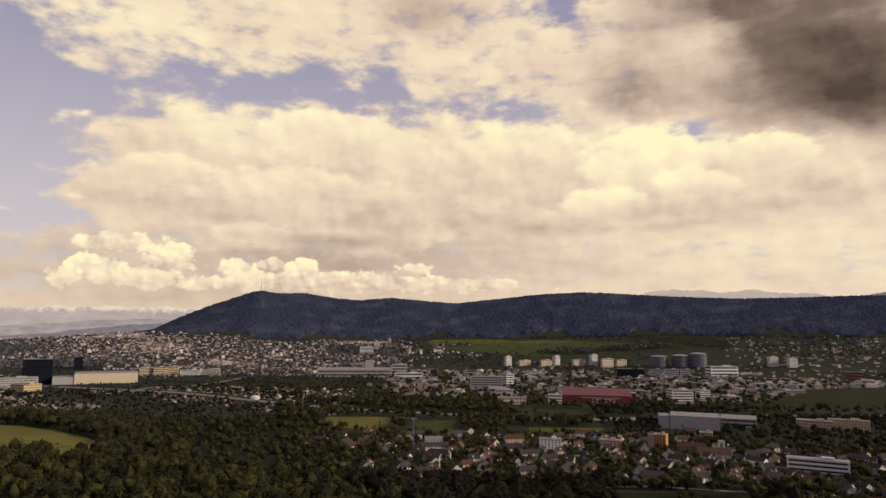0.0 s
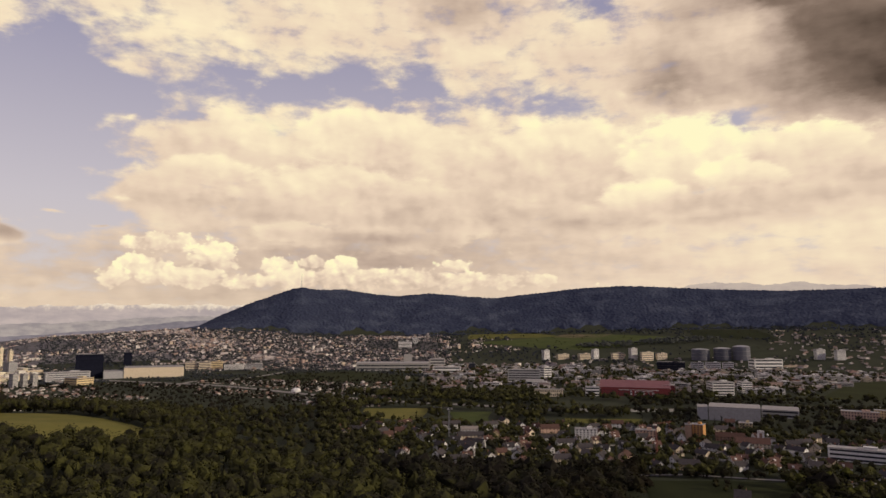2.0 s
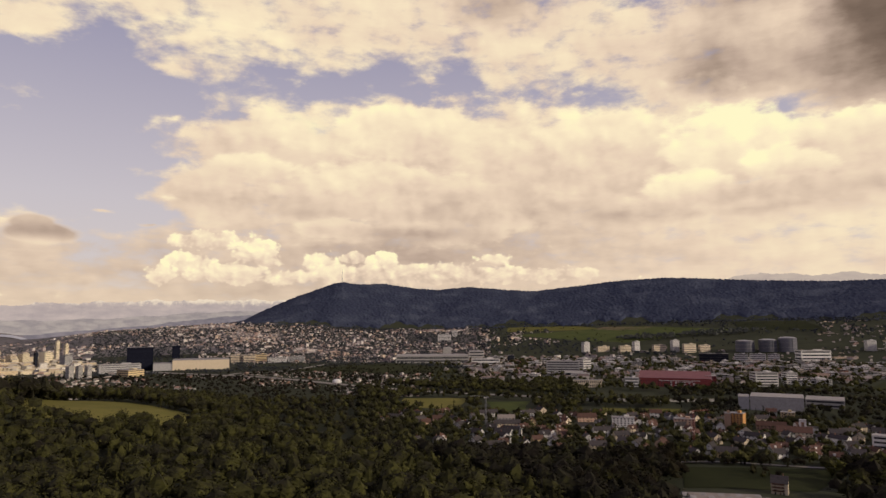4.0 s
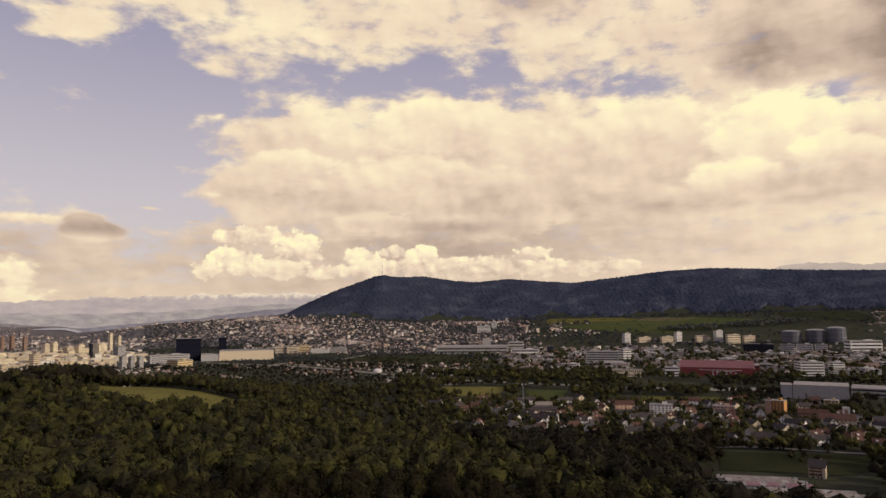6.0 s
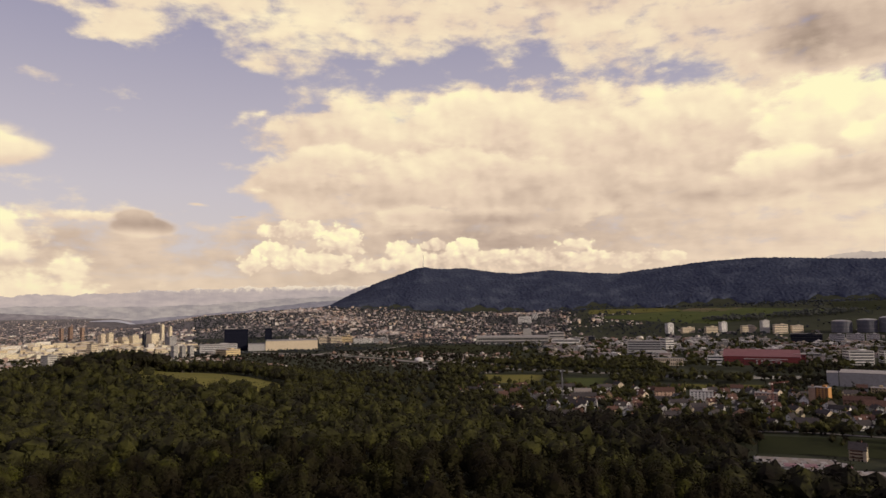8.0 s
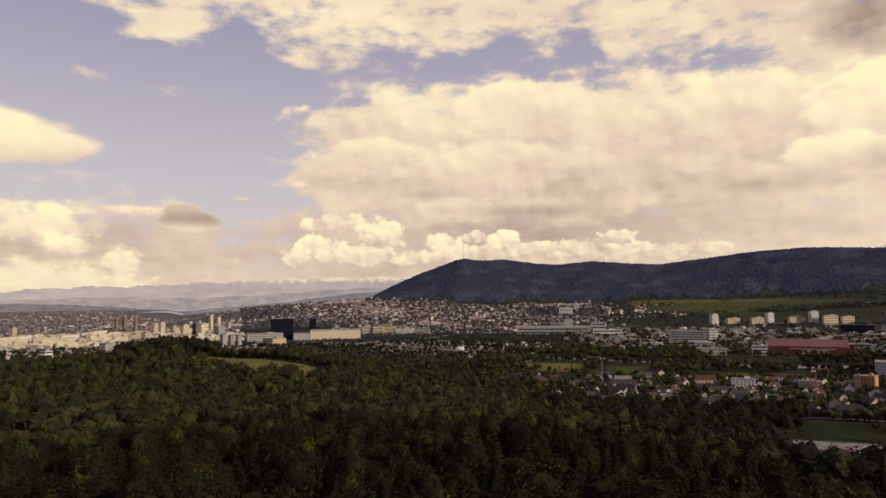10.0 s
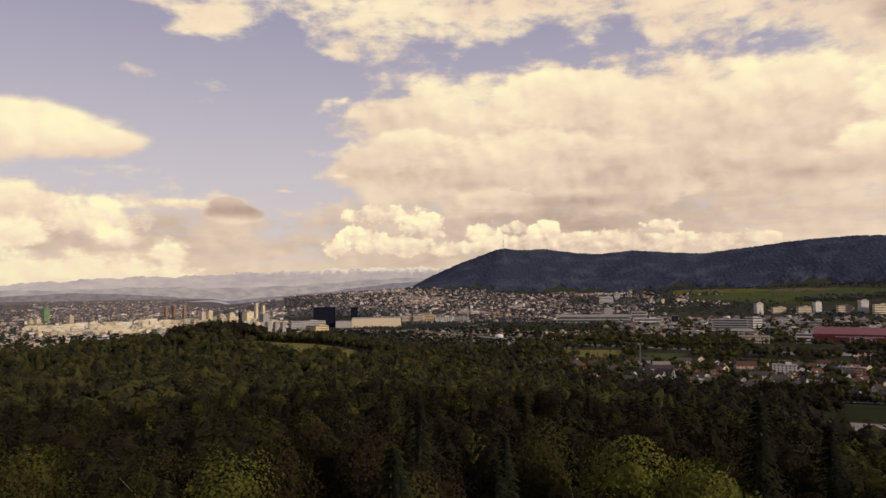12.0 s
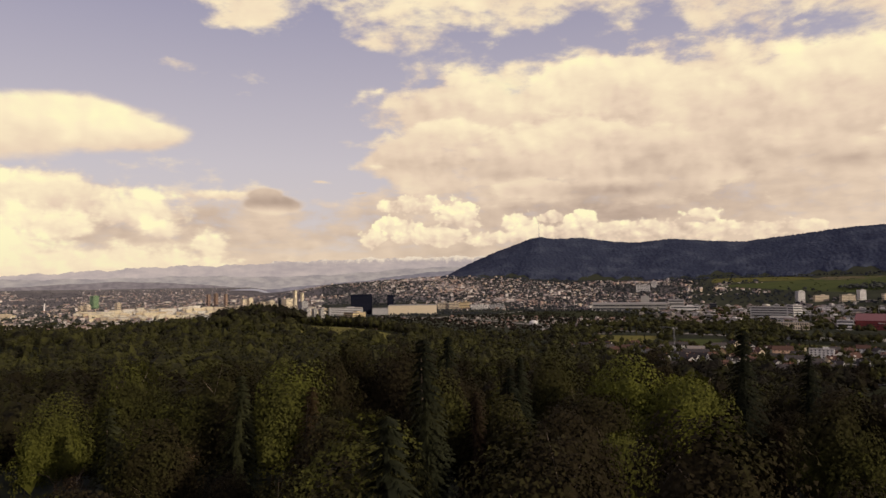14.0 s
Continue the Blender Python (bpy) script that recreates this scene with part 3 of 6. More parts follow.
def lake():
    """A long sliver that narrows to both ends."""
    az = np.linspace(32.3, 41.5, 60)
    k = np.sin(np.pi * np.linspace(0, 1, 60)) ** 0.6
    verts, faces = [], []
    for u in np.linspace(-1, 1, 5):
        r = 4662 + 24 * u * k + 3 * np.sin(az * 1.7) - 5.0 * (az - 34)
        a = np.radians(az)
        x, y = EYE_X - r * np.sin(a), EYE_Y + r * np.cos(a)
        verts.append(np.stack([x, y, ground(x, y) + 5 + 4 * (u + 1) * k], -1))
    faces = [(i * 60 + j, i * 60 + j + 1, (i + 1) * 60 + j + 1, (i + 1) * 60 + j) for i in range(4) for j in range(59)]
    tagged(new("water", mesh_from("water", np.concatenate(verts), faces, M_WATER, True)), "bright narrow sheet of the far lake", "lake", kind="structure")


lake()

# ---- trees ----
def quick_mesh(name, verts, faces, mats, index=None, smooth_faces=False):
    """A mesh from arrays: verts n x 3, faces m x k (one k), material index per face."""
    me = bpy.data.meshes.new(name)
    m, k = faces.shape
    me.vertices.add(len(verts))
    me.vertices.foreach_set("co", np.ascontiguousarray(verts, np.float32).ravel())
    me.loops.add(m * k)
    me.loops.foreach_set("vertex_index", np.ascontiguousarray(faces, np.int32).ravel())
    me.polygons.add(m)
    me.polygons.foreach_set("loop_start", np.arange(0, m * k, k, dtype=np.int32))
    for mat in mats:
        me.materials.append(mat)
    if index is not None:
        me.polygons.foreach_set("material_index", np.asarray(index, np.int32))
    me.polygons.foreach_set("use_smooth", np.full(m, smooth_faces))
    me.update(calc_edges=True)
    me.validate()
    return me


def ico():
    bm = bmesh.new()
    bmesh.ops.create_icosphere(bm, subdivisions=1, radius=1.0)
    v = np.array([p.co for p in bm.verts])
    f = np.array([[q.index for q in p.verts] for p in bm.faces])
    bm.free()
    return v, f


ICO_V, ICO_F = ico()
OCT_V = np.array([(1, 0, 0), (0, 1, 0), (-1, 0, 0), (0, -1, 0), (0, 0, 1), (0, 0, -1)], float)
OCT_F = np.array([(0, 1, 4), (1, 2, 4), (2, 3, 4), (3, 0, 4), (1, 0, 5), (2, 1, 5), (3, 2, 5), (0, 3, 5)])


def sphere_points(rng, n):
    p = rng.normal(size=(n, 3))
    return p / np.linalg.norm(p, axis=1, keepdims=True)


def leaf_cards(rng, at, out, size):
    """Small folded leaf clumps at given places, roughly facing out; two triangles each."""
    n = len(at)
    side = np.cross(out, sphere_points(rng, n))
    side /= np.linalg.norm(side, axis=1, keepdims=True) + 1e-9
    up = np.cross(side, out) + 0.14 * rng.normal(size=(n, 3))
    s = (size * rng.uniform(0.6, 1.4, n))[:, None]
    fold = out * s * rng.uniform(-0.22, 0.22, n)[:, None]
    corners = np.stack([at - side * s * 0.5, at - up * s * 0.5 + fold, at + side * s * 0.5, at + up * s * 0.5 - fold], 1)
    base = np.arange(n)[:, None] * 4
    tri = np.concatenate([base + [0, 1, 2], base + [0, 2, 3]], 0)
    return corners.reshape(-1, 3), tri


def leaf_tris(rng, at, out, size):
    """Small pointed leaf clumps, one triangle each, roughly facing out."""
    n = len(at)
    side = np.cross(out, sphere_points(rng, n))
    side /= np.linalg.norm(side, axis=1, keepdims=True) + 1e-9
    up = np.cross(side, out)
    up /= np.linalg.norm(up, axis=1, keepdims=True) + 1e-9
    s = (size * rng.uniform(0.55, 1.4, n))[:, None]
    corners = np.stack([at - side * s * 0.5 - up * s * 0.35, at + side * s * 0.5 - up * s * 0.35, at + up * s * 0.65], 1)
    return corners.reshape(-1, 3), np.arange(3 * n).reshape(-1, 3)


def lumps_of(rng, n, height, wide):
    """Centres and radii of the bulges of a broad crown."""
    p = sphere_points(rng, n)
    p[:, 2] = np.abs(p[:, 2]) ** 0.8 * np.sign(p[:, 2] + 0.45)
    reach = rng.uniform(0.72, 1.0, n)[:, None]
    c = p * reach * [wide, wide, height * 0.30] + [0, 0, height * 0.64]
    r = height * rng.uniform(0.075, 0.13, n)
    return c, r


def crown(seed, height, wide, lumps, leaves, size, core=0.8, plain=False, big=1.0):
    rng = np.random.default_rng(seed)
    c, r = lumps_of(rng, lumps, height, wide)
    r = r * big
    bv, bf = (OCT_V, OCT_F) if plain else (ICO_V, ICO_F)
    vs, fs, count = [], [], 0
    for ci, ri in zip(c, r):
        if core:
            v = bv * ri * core * rng.uniform(0.8, 1.15, (len(bv), 1)) * [1.15, 1.15, 0.85] + ci
            vs.append(v)
            fs.append(bf + count)
            count += len(v)
    if leaves:
        at, out = [], []
        for ci, ri in zip(c, r):
            p = sphere_points(rng, leaves)
            p[:, 2] += 0.25
            at.append(ci + p * ri * rng.uniform(0.75, 1.2, (leaves, 1)) * [1.15, 1.15, 0.9])
            out.append(p)
        v, f = leaf_cards(rng, np.concatenate(at), np.concatenate(out), size)
        vs.append(v)
        fs.append(f + count)
    return np.concatenate(vs), np.concatenate(fs)


def ball(level):
    bm = bmesh.new()
    bmesh.ops.create_icosphere(bm, subdivisions=level, radius=1.0)
    v = np.array([p.co for p in bm.verts])
    f = np.array([[q.index for q in p.verts] for p in bm.faces])
    bm.free()
    return v, f


def dome(seed, height, wide, level, leaves, size, rough=0.16, core=0.87, knobs=26):
    """A broad rounded crown: a knobbly inner mass under a deep coat of small leaf clumps."""
    rng = np.random.default_rng(seed)
    waves = sphere_points(rng, 7) * rng.uniform(2.0, 5.5, (7, 1))
    phase = rng.uniform(0, 6, 7)
    bulge = sphere_points(rng, knobs)
    lift, tall = height * 0.63, height * 0.36

    def swell(p):
        k = np.cos(p @ waves.T + phase)
        boss = np.maximum((p @ bulge.T).max(1), 0.7)
        return 0.93 + rough * k.sum(1) * 0.42 - 0.1 * np.abs(k[:, 3]) + 0.9 * (boss - 0.88)

    def placed(p, s):
        q = p * s[:, None] * [wide, wide, tall]
        q[:, 2] = np.where(q[:, 2] < 0, q[:, 2] * 0.8, q[:, 2]) + lift
        return q

    v, f = ball(level)
    vs = placed(v, swell(v) * core * rng.uniform(0.9, 1.08, len(v)))
    p = sphere_points(rng, leaves)
    p = p[(p[:, 2] > -0.75)]
    s = swell(p) * (1.06 - 0.3 * rng.random(len(p)) ** 1.4)
    out = p / np.array([wide, wide, tall]) + 0.0
    out /= np.linalg.norm(out, axis=1, keepdims=True)
    out += rng.normal(size=out.shape) * 0.34
    lv, lf = leaf_tris(rng, placed(p, s), out, size)
    return np.concatenate([vs, lv]), np.concatenate([f, lf + len(v)])


def broad_crown(seed, height, wide, leaves, size, level=2, lobes=4, core=0.84):
    """Several domes grown into one another."""
    rng = np.random.default_rng(seed + 5)
    out = [dome(seed, height, wide * 0.8, level, int(leaves * 0.46), size, 0.22, core, 40)]
    for k in range(lobes):
        t = k * 6.283 / lobes + rng.uniform(-0.4, 0.4)
        q = wide * rng.uniform(0.42, 0.62)
        v, f = dome(seed + 31 * k + 1, height * rng.uniform(0.6, 0.86), wide * rng.uniform(0.42, 0.6), level - 1, int(leaves * 0.54 / lobes), size, 0.24, core, 24)
        out.append((v + [np.cos(t) * q, np.sin(t) * q, height * rng.uniform(0.0, 0.1)], f))
    return joined(out)


def spruce(seed, height, whorls, arms, size, ragged=0.25, sprays=4):
    """Tiers of drooping boughs, each a row of pointed sprays, round a spire."""
    rng = np.random.default_rng(seed)
    root, tip, wide = [], [], []
    for i in range(whorls):
        k = (i + rng.uniform(-0.3, 0.3)) / whorls
        z = height * (0.16 + 0.82 * k)
        reach = height * 0.19 * max(1 - k, 0.02) ** 0.8 + 0.2
        for j in range(arms):
            t = 6.283 * (j + rng.uniform(0, 1)) / arms + i
            if rng.random() < ragged * 0.5:
                continue
            full = reach * rng.uniform(1 - ragged, 1.12)
            way = np.array([np.cos(t), np.sin(t), 0.0])
            side = np.array([-np.sin(t), np.cos(t), 0.0])
            for m in range(sprays):
                u = (m + 0.4) / sprays
                at = way * full * u + [0, 0, z - full * 0.42 * u * u]
                lean = rng.uniform(-0.9, 0.9)
                root.append(at)
                tip.append(at + (way * 0.7 + side * lean) * size * rng.uniform(0.7, 1.2) + [0, 0, -size * rng.uniform(0.15, 0.6)])
                wide.append(side * size * rng.uniform(0.14, 0.26) + [0, 0, size * rng.uniform(0.05, 0.2)])
    root, tip, wide = np.array(root), np.array(tip), np.array(wide)
    v = np.stack([root - wide, root + wide, tip], 1).reshape(-1, 3)
    f = np.arange(len(v)).reshape(-1, 3)
    a = np.linspace(0, 2 * np.pi, 6)[:-1]
    cone = np.concatenate([np.stack([np.cos(a) * height * 0.06, np.sin(a) * height * 0.06, np.full(5, height * 0.2)], 1), [[0, 0, height * 0.97]]])
    cf = np.array([[i, (i + 1) % 5, 5] for i in range(5)])
    return np.concatenate([v, cone]), np.concatenate([f, cf + len(v)])


def limb(p, q, r0, r1, sides=5):
    """A tapered bough from p to q: triangles."""
    p, q = np.array(p, float), np.array(q, float)
    d = (q - p) / np.linalg.norm(q - p)
    u = np.cross(d, [0.31, 0.77, 0.55])
    u /= np.linalg.norm(u)
    w = np.cross(d, u)
    a = np.linspace(0, 2 * np.pi, sides + 1)[:-1]
    ring = np.cos(a)[:, None] * u + np.sin(a)[:, None] * w
    v = np.concatenate([p + ring * r0, q + ring * r1])
    f = []
    for i in range(sides):
        j = (i + 1) % sides
        f += [(i, j, sides + j), (i, sides + j, sides + i)]
    return v, np.array(f)


def joined(parts):
    vs, fs, n = [], [], 0
    for v, f in parts:
        vs.append(v)
        fs.append(f + n)
        n += len(v)
    return np.concatenate(vs), np.concatenate(fs)


def trunk(seed, height, girth, top, boughs, spread_to):
    rng = np.random.default_rng(seed)
    bend = rng.normal(size=2) * height * 0.012
    mid = (bend[0], bend[1], height * top * 0.5)
    tip = (bend[0] * 1.6, bend[1] * 1.6, height * top)
    out = [limb((0, 0, -1.5), mid, girth, girth * 0.72, 7), limb(mid, tip, girth * 0.72, girth * 0.2, 6)]
    for i in range(boughs):
        k = rng.uniform(0.35, 0.95)
        t = rng.uniform(0, 2 * np.pi)
        z = height * top * k
        start = (mid[0] * k, mid[1] * k, z)
        end = (np.cos(t) * spread_to * rng.uniform(0.5, 1), np.sin(t) * spread_to * rng.uniform(0.5, 1), z + height * rng.uniform(0.1, 0.22))
        out.append(limb(start, end, girth * 0.32, girth * 0.06, 4))
        side = np.array(end) * 0.55 + np.array(start) * 0.45
        out.append(limb(side, side + rng.normal(size=3) * height * 0.06 + [0, 0, height * 0.07], girth * 0.15, girth * 0.04, 3))
    return joined(out)


def make_tree(name, label, crown_data, trunk_data, leaf):
    """A tree at the origin: trunk and crown under one empty."""
    top = new(name)
    tagged(top, label, "tree", group="trees of the near wood")
    for piece, (v, f), mat in (("trunk", trunk_data, M_BARK), ("crown", crown_data, leaf)):
        ob = new(piece, quick_mesh(piece, v, f, [mat], None, piece == "trunk"))
        ob.parent = top
    return top


def in_meadow(x, y):
    u, w = (x + 500) * -0.906 + (y - 762) * 0.423, (x + 500) * 0.423 + (y - 762) * 0.906
    return (u / 150) ** 2 + (w / 82) ** 2 < 1


def in_wood(x, y, rng):
    a = (x - 47) * -0.569 + (y + 91) * 0.822
    s = (x - 47) * 0.822 + (y + 91) * 0.569
    edge = 325 + 22 * np.sin(a / 47) + 14 * np.sin(a / 19 + 1) - 60 * smooth(150, 0, a) - 50 * smooth(480, 380, a) - 110 * smooth(600, 900, a)
    return (s < edge) & (s > -520) & (a < 1370) & ~in_meadow(x, y)


def lattice(rng, x0, x1, y0, y1, gap):
    x, y = np.meshgrid(np.arange(x0, x1, gap), np.arange(y0, y1, gap))
    x, y = x.ravel(), y.ravel()
    return x + rng.uniform(-0.42, 0.42, len(x)) * gap, y + rng.uniform(-0.42, 0.42, len(y)) * gap


def scattered(name, label, category, templates, x, y, size, material, rng, sink=0.6, pick=None):
    """One mesh of many like plants, kind stuff."""
    if not len(x):
        return None
    which = rng.integers(0, len(templates), len(x)) if pick is None else pick
    vs, fs, count = [], [], 0
    z = ground(x, y) - sink
    for k, (tv, tf) in enumerate(templates):
        i = np.nonzero(which == k)[0]
        if not len(i):
            continue
        t = rng.uniform(0, 2 * np.pi, len(i))
        c, s = np.cos(t)[:, None], np.sin(t)[:, None]
        sc = np.asarray(size)[i][:, None]
        wide = sc * rng.uniform(0.85, 1.2, (len(i), 1))
        v = np.stack([(tv[:, 0] * c - tv[:, 1] * s) * wide + x[i][:, None], (tv[:, 0] * s + tv[:, 1] * c) * wide + y[i][:, None],
                      tv[:, 2] * sc + z[i][:, None]], -1)
        vs.append(v.reshape(-1, 3))
        fs.append((tf[None] + (np.arange(len(i)) * len(tv))[:, None, None]).reshape(-1, 3) + count)
        count += v.shape[0] * v.shape[1]
    ob = new(name, quick_mesh(name, np.concatenate(vs), np.concatenate(fs), [material]))
    return tagged(ob, label, category, kind="stuff")


def build_wood():
    rng = np.random.default_rng(11)
    x, y = lattice(rng, -1000, 480, -150, 1250, 12.0)
    r, az = spread(x, y)
    end = np.hypot(x - 47, y + 91)
    seen = np.degrees(np.arctan2(-(x - 47), y + 91))
    ok = in_wood(x, y, rng) & (seen > -24) & (seen < 61) & (end > 34)
    x, y, end, seen = x[ok], y[ok], end[ok], seen[ok]
    near = (end < 135) & (seen < 62) & (seen > -14)
    # the near trees, each a thing of its own
    leafy_kinds = []
    for i in range(6):
        h = 21.0
        crown_data = broad_crown(100 + i, h, 5.6 + 0.35 * i, 19000, 0.3, 2, 5, 0.68)
        leafy_kinds.append(make_tree("broadleaf_tree", "tall green broadleaf tree with a rounded dense crown", crown_data, trunk(200 + i, h, 0.34, 0.75, 9, 4.2), M_LEAF))
    dark_kinds = []
    for i in range(4):
        needles = M_NEEDLE_BROWN if i % 2 else M_NEEDLE
        text = "ragged brownish spruce with bare lower trunk" if i % 2 else "dark narrow spruce with drooping needled branches"
        dark_kinds.append(make_tree("spruce_tree", text, spruce(300 + i, 25.0, 42, 10, 0.62, 0.5 if i % 2 else 0.3, 11), trunk(310 + i, 23.0, 0.28, 0.97, 0, 1), needles))
    thin_kinds = []
    for i in range(3):
        thin_kinds.append(make_tree("sparse_tree", "thin half-bare tree with pale trunk and reddish twigs", crown(400 + i, 19.0, 3.0, 16, 110, 0.24, 0), trunk(410 + i, 19.0, 0.2, 0.92, 26, 2.8), M_TWIG))
    used = set()
    for px, py, e, turn in sorted(zip(x[near], y[near], end[near], seen[near]), key=lambda q: q[2]):
        # spruces and thin trees stand mostly in the middle of the near wood
        mixed = 17 < turn < 44
        roll = rng.random()
        kinds = leafy_kinds if roll < (0.56 if mixed else 0.84) else dark_kinds if roll < (0.82 if mixed else 0.9) else thin_kinds
        base = kinds[rng.integers(len(kinds))]
        size = rng.choice([0.68, 0.82, 0.95, 1.08, 1.2]) * rng.uniform(0.93, 1.08) * (0.9 if kinds is thin_kinds else 1.0)
        m = pose(px, py, float(ground(px, py)), rng.normal() * 1.5, rng.normal() * 1.5, rng.uniform(0, 360)) @ Matrix.Diagonal((size * rng.uniform(0.9, 1.15), size, size, 1))
        if base in used:
            ob = copy_thing(base, m)
            ob.matrix_basis = m
        else:
            used.add(base)
            base.matrix_basis = m
    # two tall spruces over the near crowns
    for px, py, size in ((58, 43, 1.12), (-14, 46, 1.06)):
        base = dark_kinds[0]
        copy_thing(base, pose(px, py, float(ground(px, py)), 0, 0, 40 * size) @ Matrix.Scale(size, 4))
    # the rest of the wood
    rest = ~near
    x, y, end = x[rest], y[rest], end[rest]
    mid = end < 430
    keep = mid | (rng.random(len(x)) < 0.82)
    x, y, end, mid = x[keep], y[keep], end[keep], mid[keep]
    mids = [broad_crown(500 + i, 20.0, 6.4 + 0.3 * i, 1500, 0.66, 2, 3, 0.74) for i in range(6)] + [spruce(520 + i, 23.0, 18, 7, 1.3, 0.3, 4) for i in range(2)]
    afar = [dome(540 + i, 20.0, 6.8 + 0.3 * i, 1, 130, 1.5, 0.26) for i in range(6)] + [spruce(560 + i, 23.0, 9, 5, 2.2, 0.3, 3) for i in range(2)]
    # taller trees stand round the left end of the hilltop meadow
    tall = 1 + 0.25 * np.exp(-((x + 620) ** 2 + (y - 765) ** 2) / 55 ** 2)
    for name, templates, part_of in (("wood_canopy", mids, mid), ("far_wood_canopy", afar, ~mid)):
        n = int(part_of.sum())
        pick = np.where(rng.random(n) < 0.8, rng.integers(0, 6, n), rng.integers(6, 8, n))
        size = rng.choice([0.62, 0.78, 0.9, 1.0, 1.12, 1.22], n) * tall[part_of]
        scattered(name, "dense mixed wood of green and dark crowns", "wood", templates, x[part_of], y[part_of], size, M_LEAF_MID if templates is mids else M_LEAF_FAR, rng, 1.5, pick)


build_wood()

# ---- buildings ----
def add_box(bm, x, y, z, sx, sy, sz):
    """A box by its centre and full sizes."""
    vs = [bm.verts.new((x + i * sx / 2, y + j * sy / 2, z + k * sz / 2)) for i in (-1, 1) for j in (-1, 1) for k in (-1, 1)]
    for f in ((0, 1, 3, 2), (4, 6, 7, 5), (0, 4, 5, 1), (2, 3, 7, 6), (0, 2, 6, 4), (1, 5, 7, 3)):
        bm.faces.new([vs[i] for i in f])


def box_mesh(boxes):
    bm = bmesh.new()
    for b in boxes:
        add_box(bm, *b)
    return bm


def part(name, bm, mat, parent, label=""):
    me = bpy.data.meshes.new(name)
    bm.normal_update()
    bm.to_mesh(me)
    bm.free()
    me.materials.append(mat)
    ob = new(name, me)
    ob.parent = parent
    return tagged(ob, label)


def shared(name, me, parent, m=None):
    ob = new(name, me)
    ob.parent = parent
    if m is not None:
        ob.matrix_basis = m
    return ob


def stand(ob, x, y, turn=0.0, sink=0.4):
    ob.matrix_basis = pose(x, y, float(ground(x, y)) - sink, 0, 0, turn)
    return ob


WINDOWS = {}


def window_mesh(w, h, mat):
    """A pane in a thin frame, facing -y, kept for reuse."""
    key = (round(w, 1), round(h, 1), mat.name)
    if key not in WINDOWS:
        bm = box_mesh([(0, -0.06, 0, w, 0.12, h)])
        me = bpy.data.meshes.new("window")
        bm.to_mesh(me)
        bm.free()
        me.materials.append(mat)
        WINDOWS[key] = me
    return WINDOWS[key]


def block(name, label, category, x, y, w, d, h, turn, wall, glass, storeys=4, style="bands", roof=None, plant=True, group=""):
    """A flat-roofed building: walls, roof slab, window rows or single windows, and a plant room on top."""
    top = tagged(new(name), label, category, group)
    part("wall", box_mesh([(0, 0, h / 2, w, d, h)]), wall, top)
    part("roof", box_mesh([(0, 0, h + 0.25, w + 0.8, d + 0.8, 0.5)]), roof or M_ROOF_FLAT, top)
    step = h / storeys
    if style in ("bands", "slits"):
        tall = step * (0.45 if style == "bands" else 0.28)
        for i in range(storeys):
            z = step * (i + 0.58)
            part("window_band", box_mesh([(0, -d / 2 - 0.06, z, w * 0.94, 0.2, tall), (w / 2 + 0.06, 0, z, 0.2, d * 0.9, tall), (-w / 2 - 0.06, 0, z, 0.2, d * 0.9, tall)]), glass, top)
    elif style == "grid":
        n = max(2, int(w / 4.2))
        ww = min(2.2, w / n * 0.5)
        for i in range(storeys):
            for j in range(n):
                shared("window", window_mesh(ww, step * 0.5, glass), top, pose((j + 0.5 - n / 2) * w / n * 0.96, -d / 2 - 0.05, step * (i + 0.55)))
    elif style == "ribs":
        n = max(3, int(w / 7))
        for j in range(n + 1):
            part("rib", box_mesh([((j - n / 2) * w / n, -d / 2 - 0.25, h * 0.5, 0.7, 0.5, h)]), M_CONCRETE, top)
        part("window_band", box_mesh([(0, -d / 2 - 0.06, h * 0.3, w * 0.97, 0.2, h * 0.22)]), glass, top)
        part("window_band", box_mesh([(0, -d / 2 - 0.06, h * 0.72, w * 0.97, 0.2, h * 0.2)]), glass, top)
    if plant:
        part("plant_room", box_mesh([(w * 0.16, 0, h + 1.7, max(3.0, w * 0.22), d * 0.45, 2.6)]), wall, top)
    return stand(top, x, y, turn)


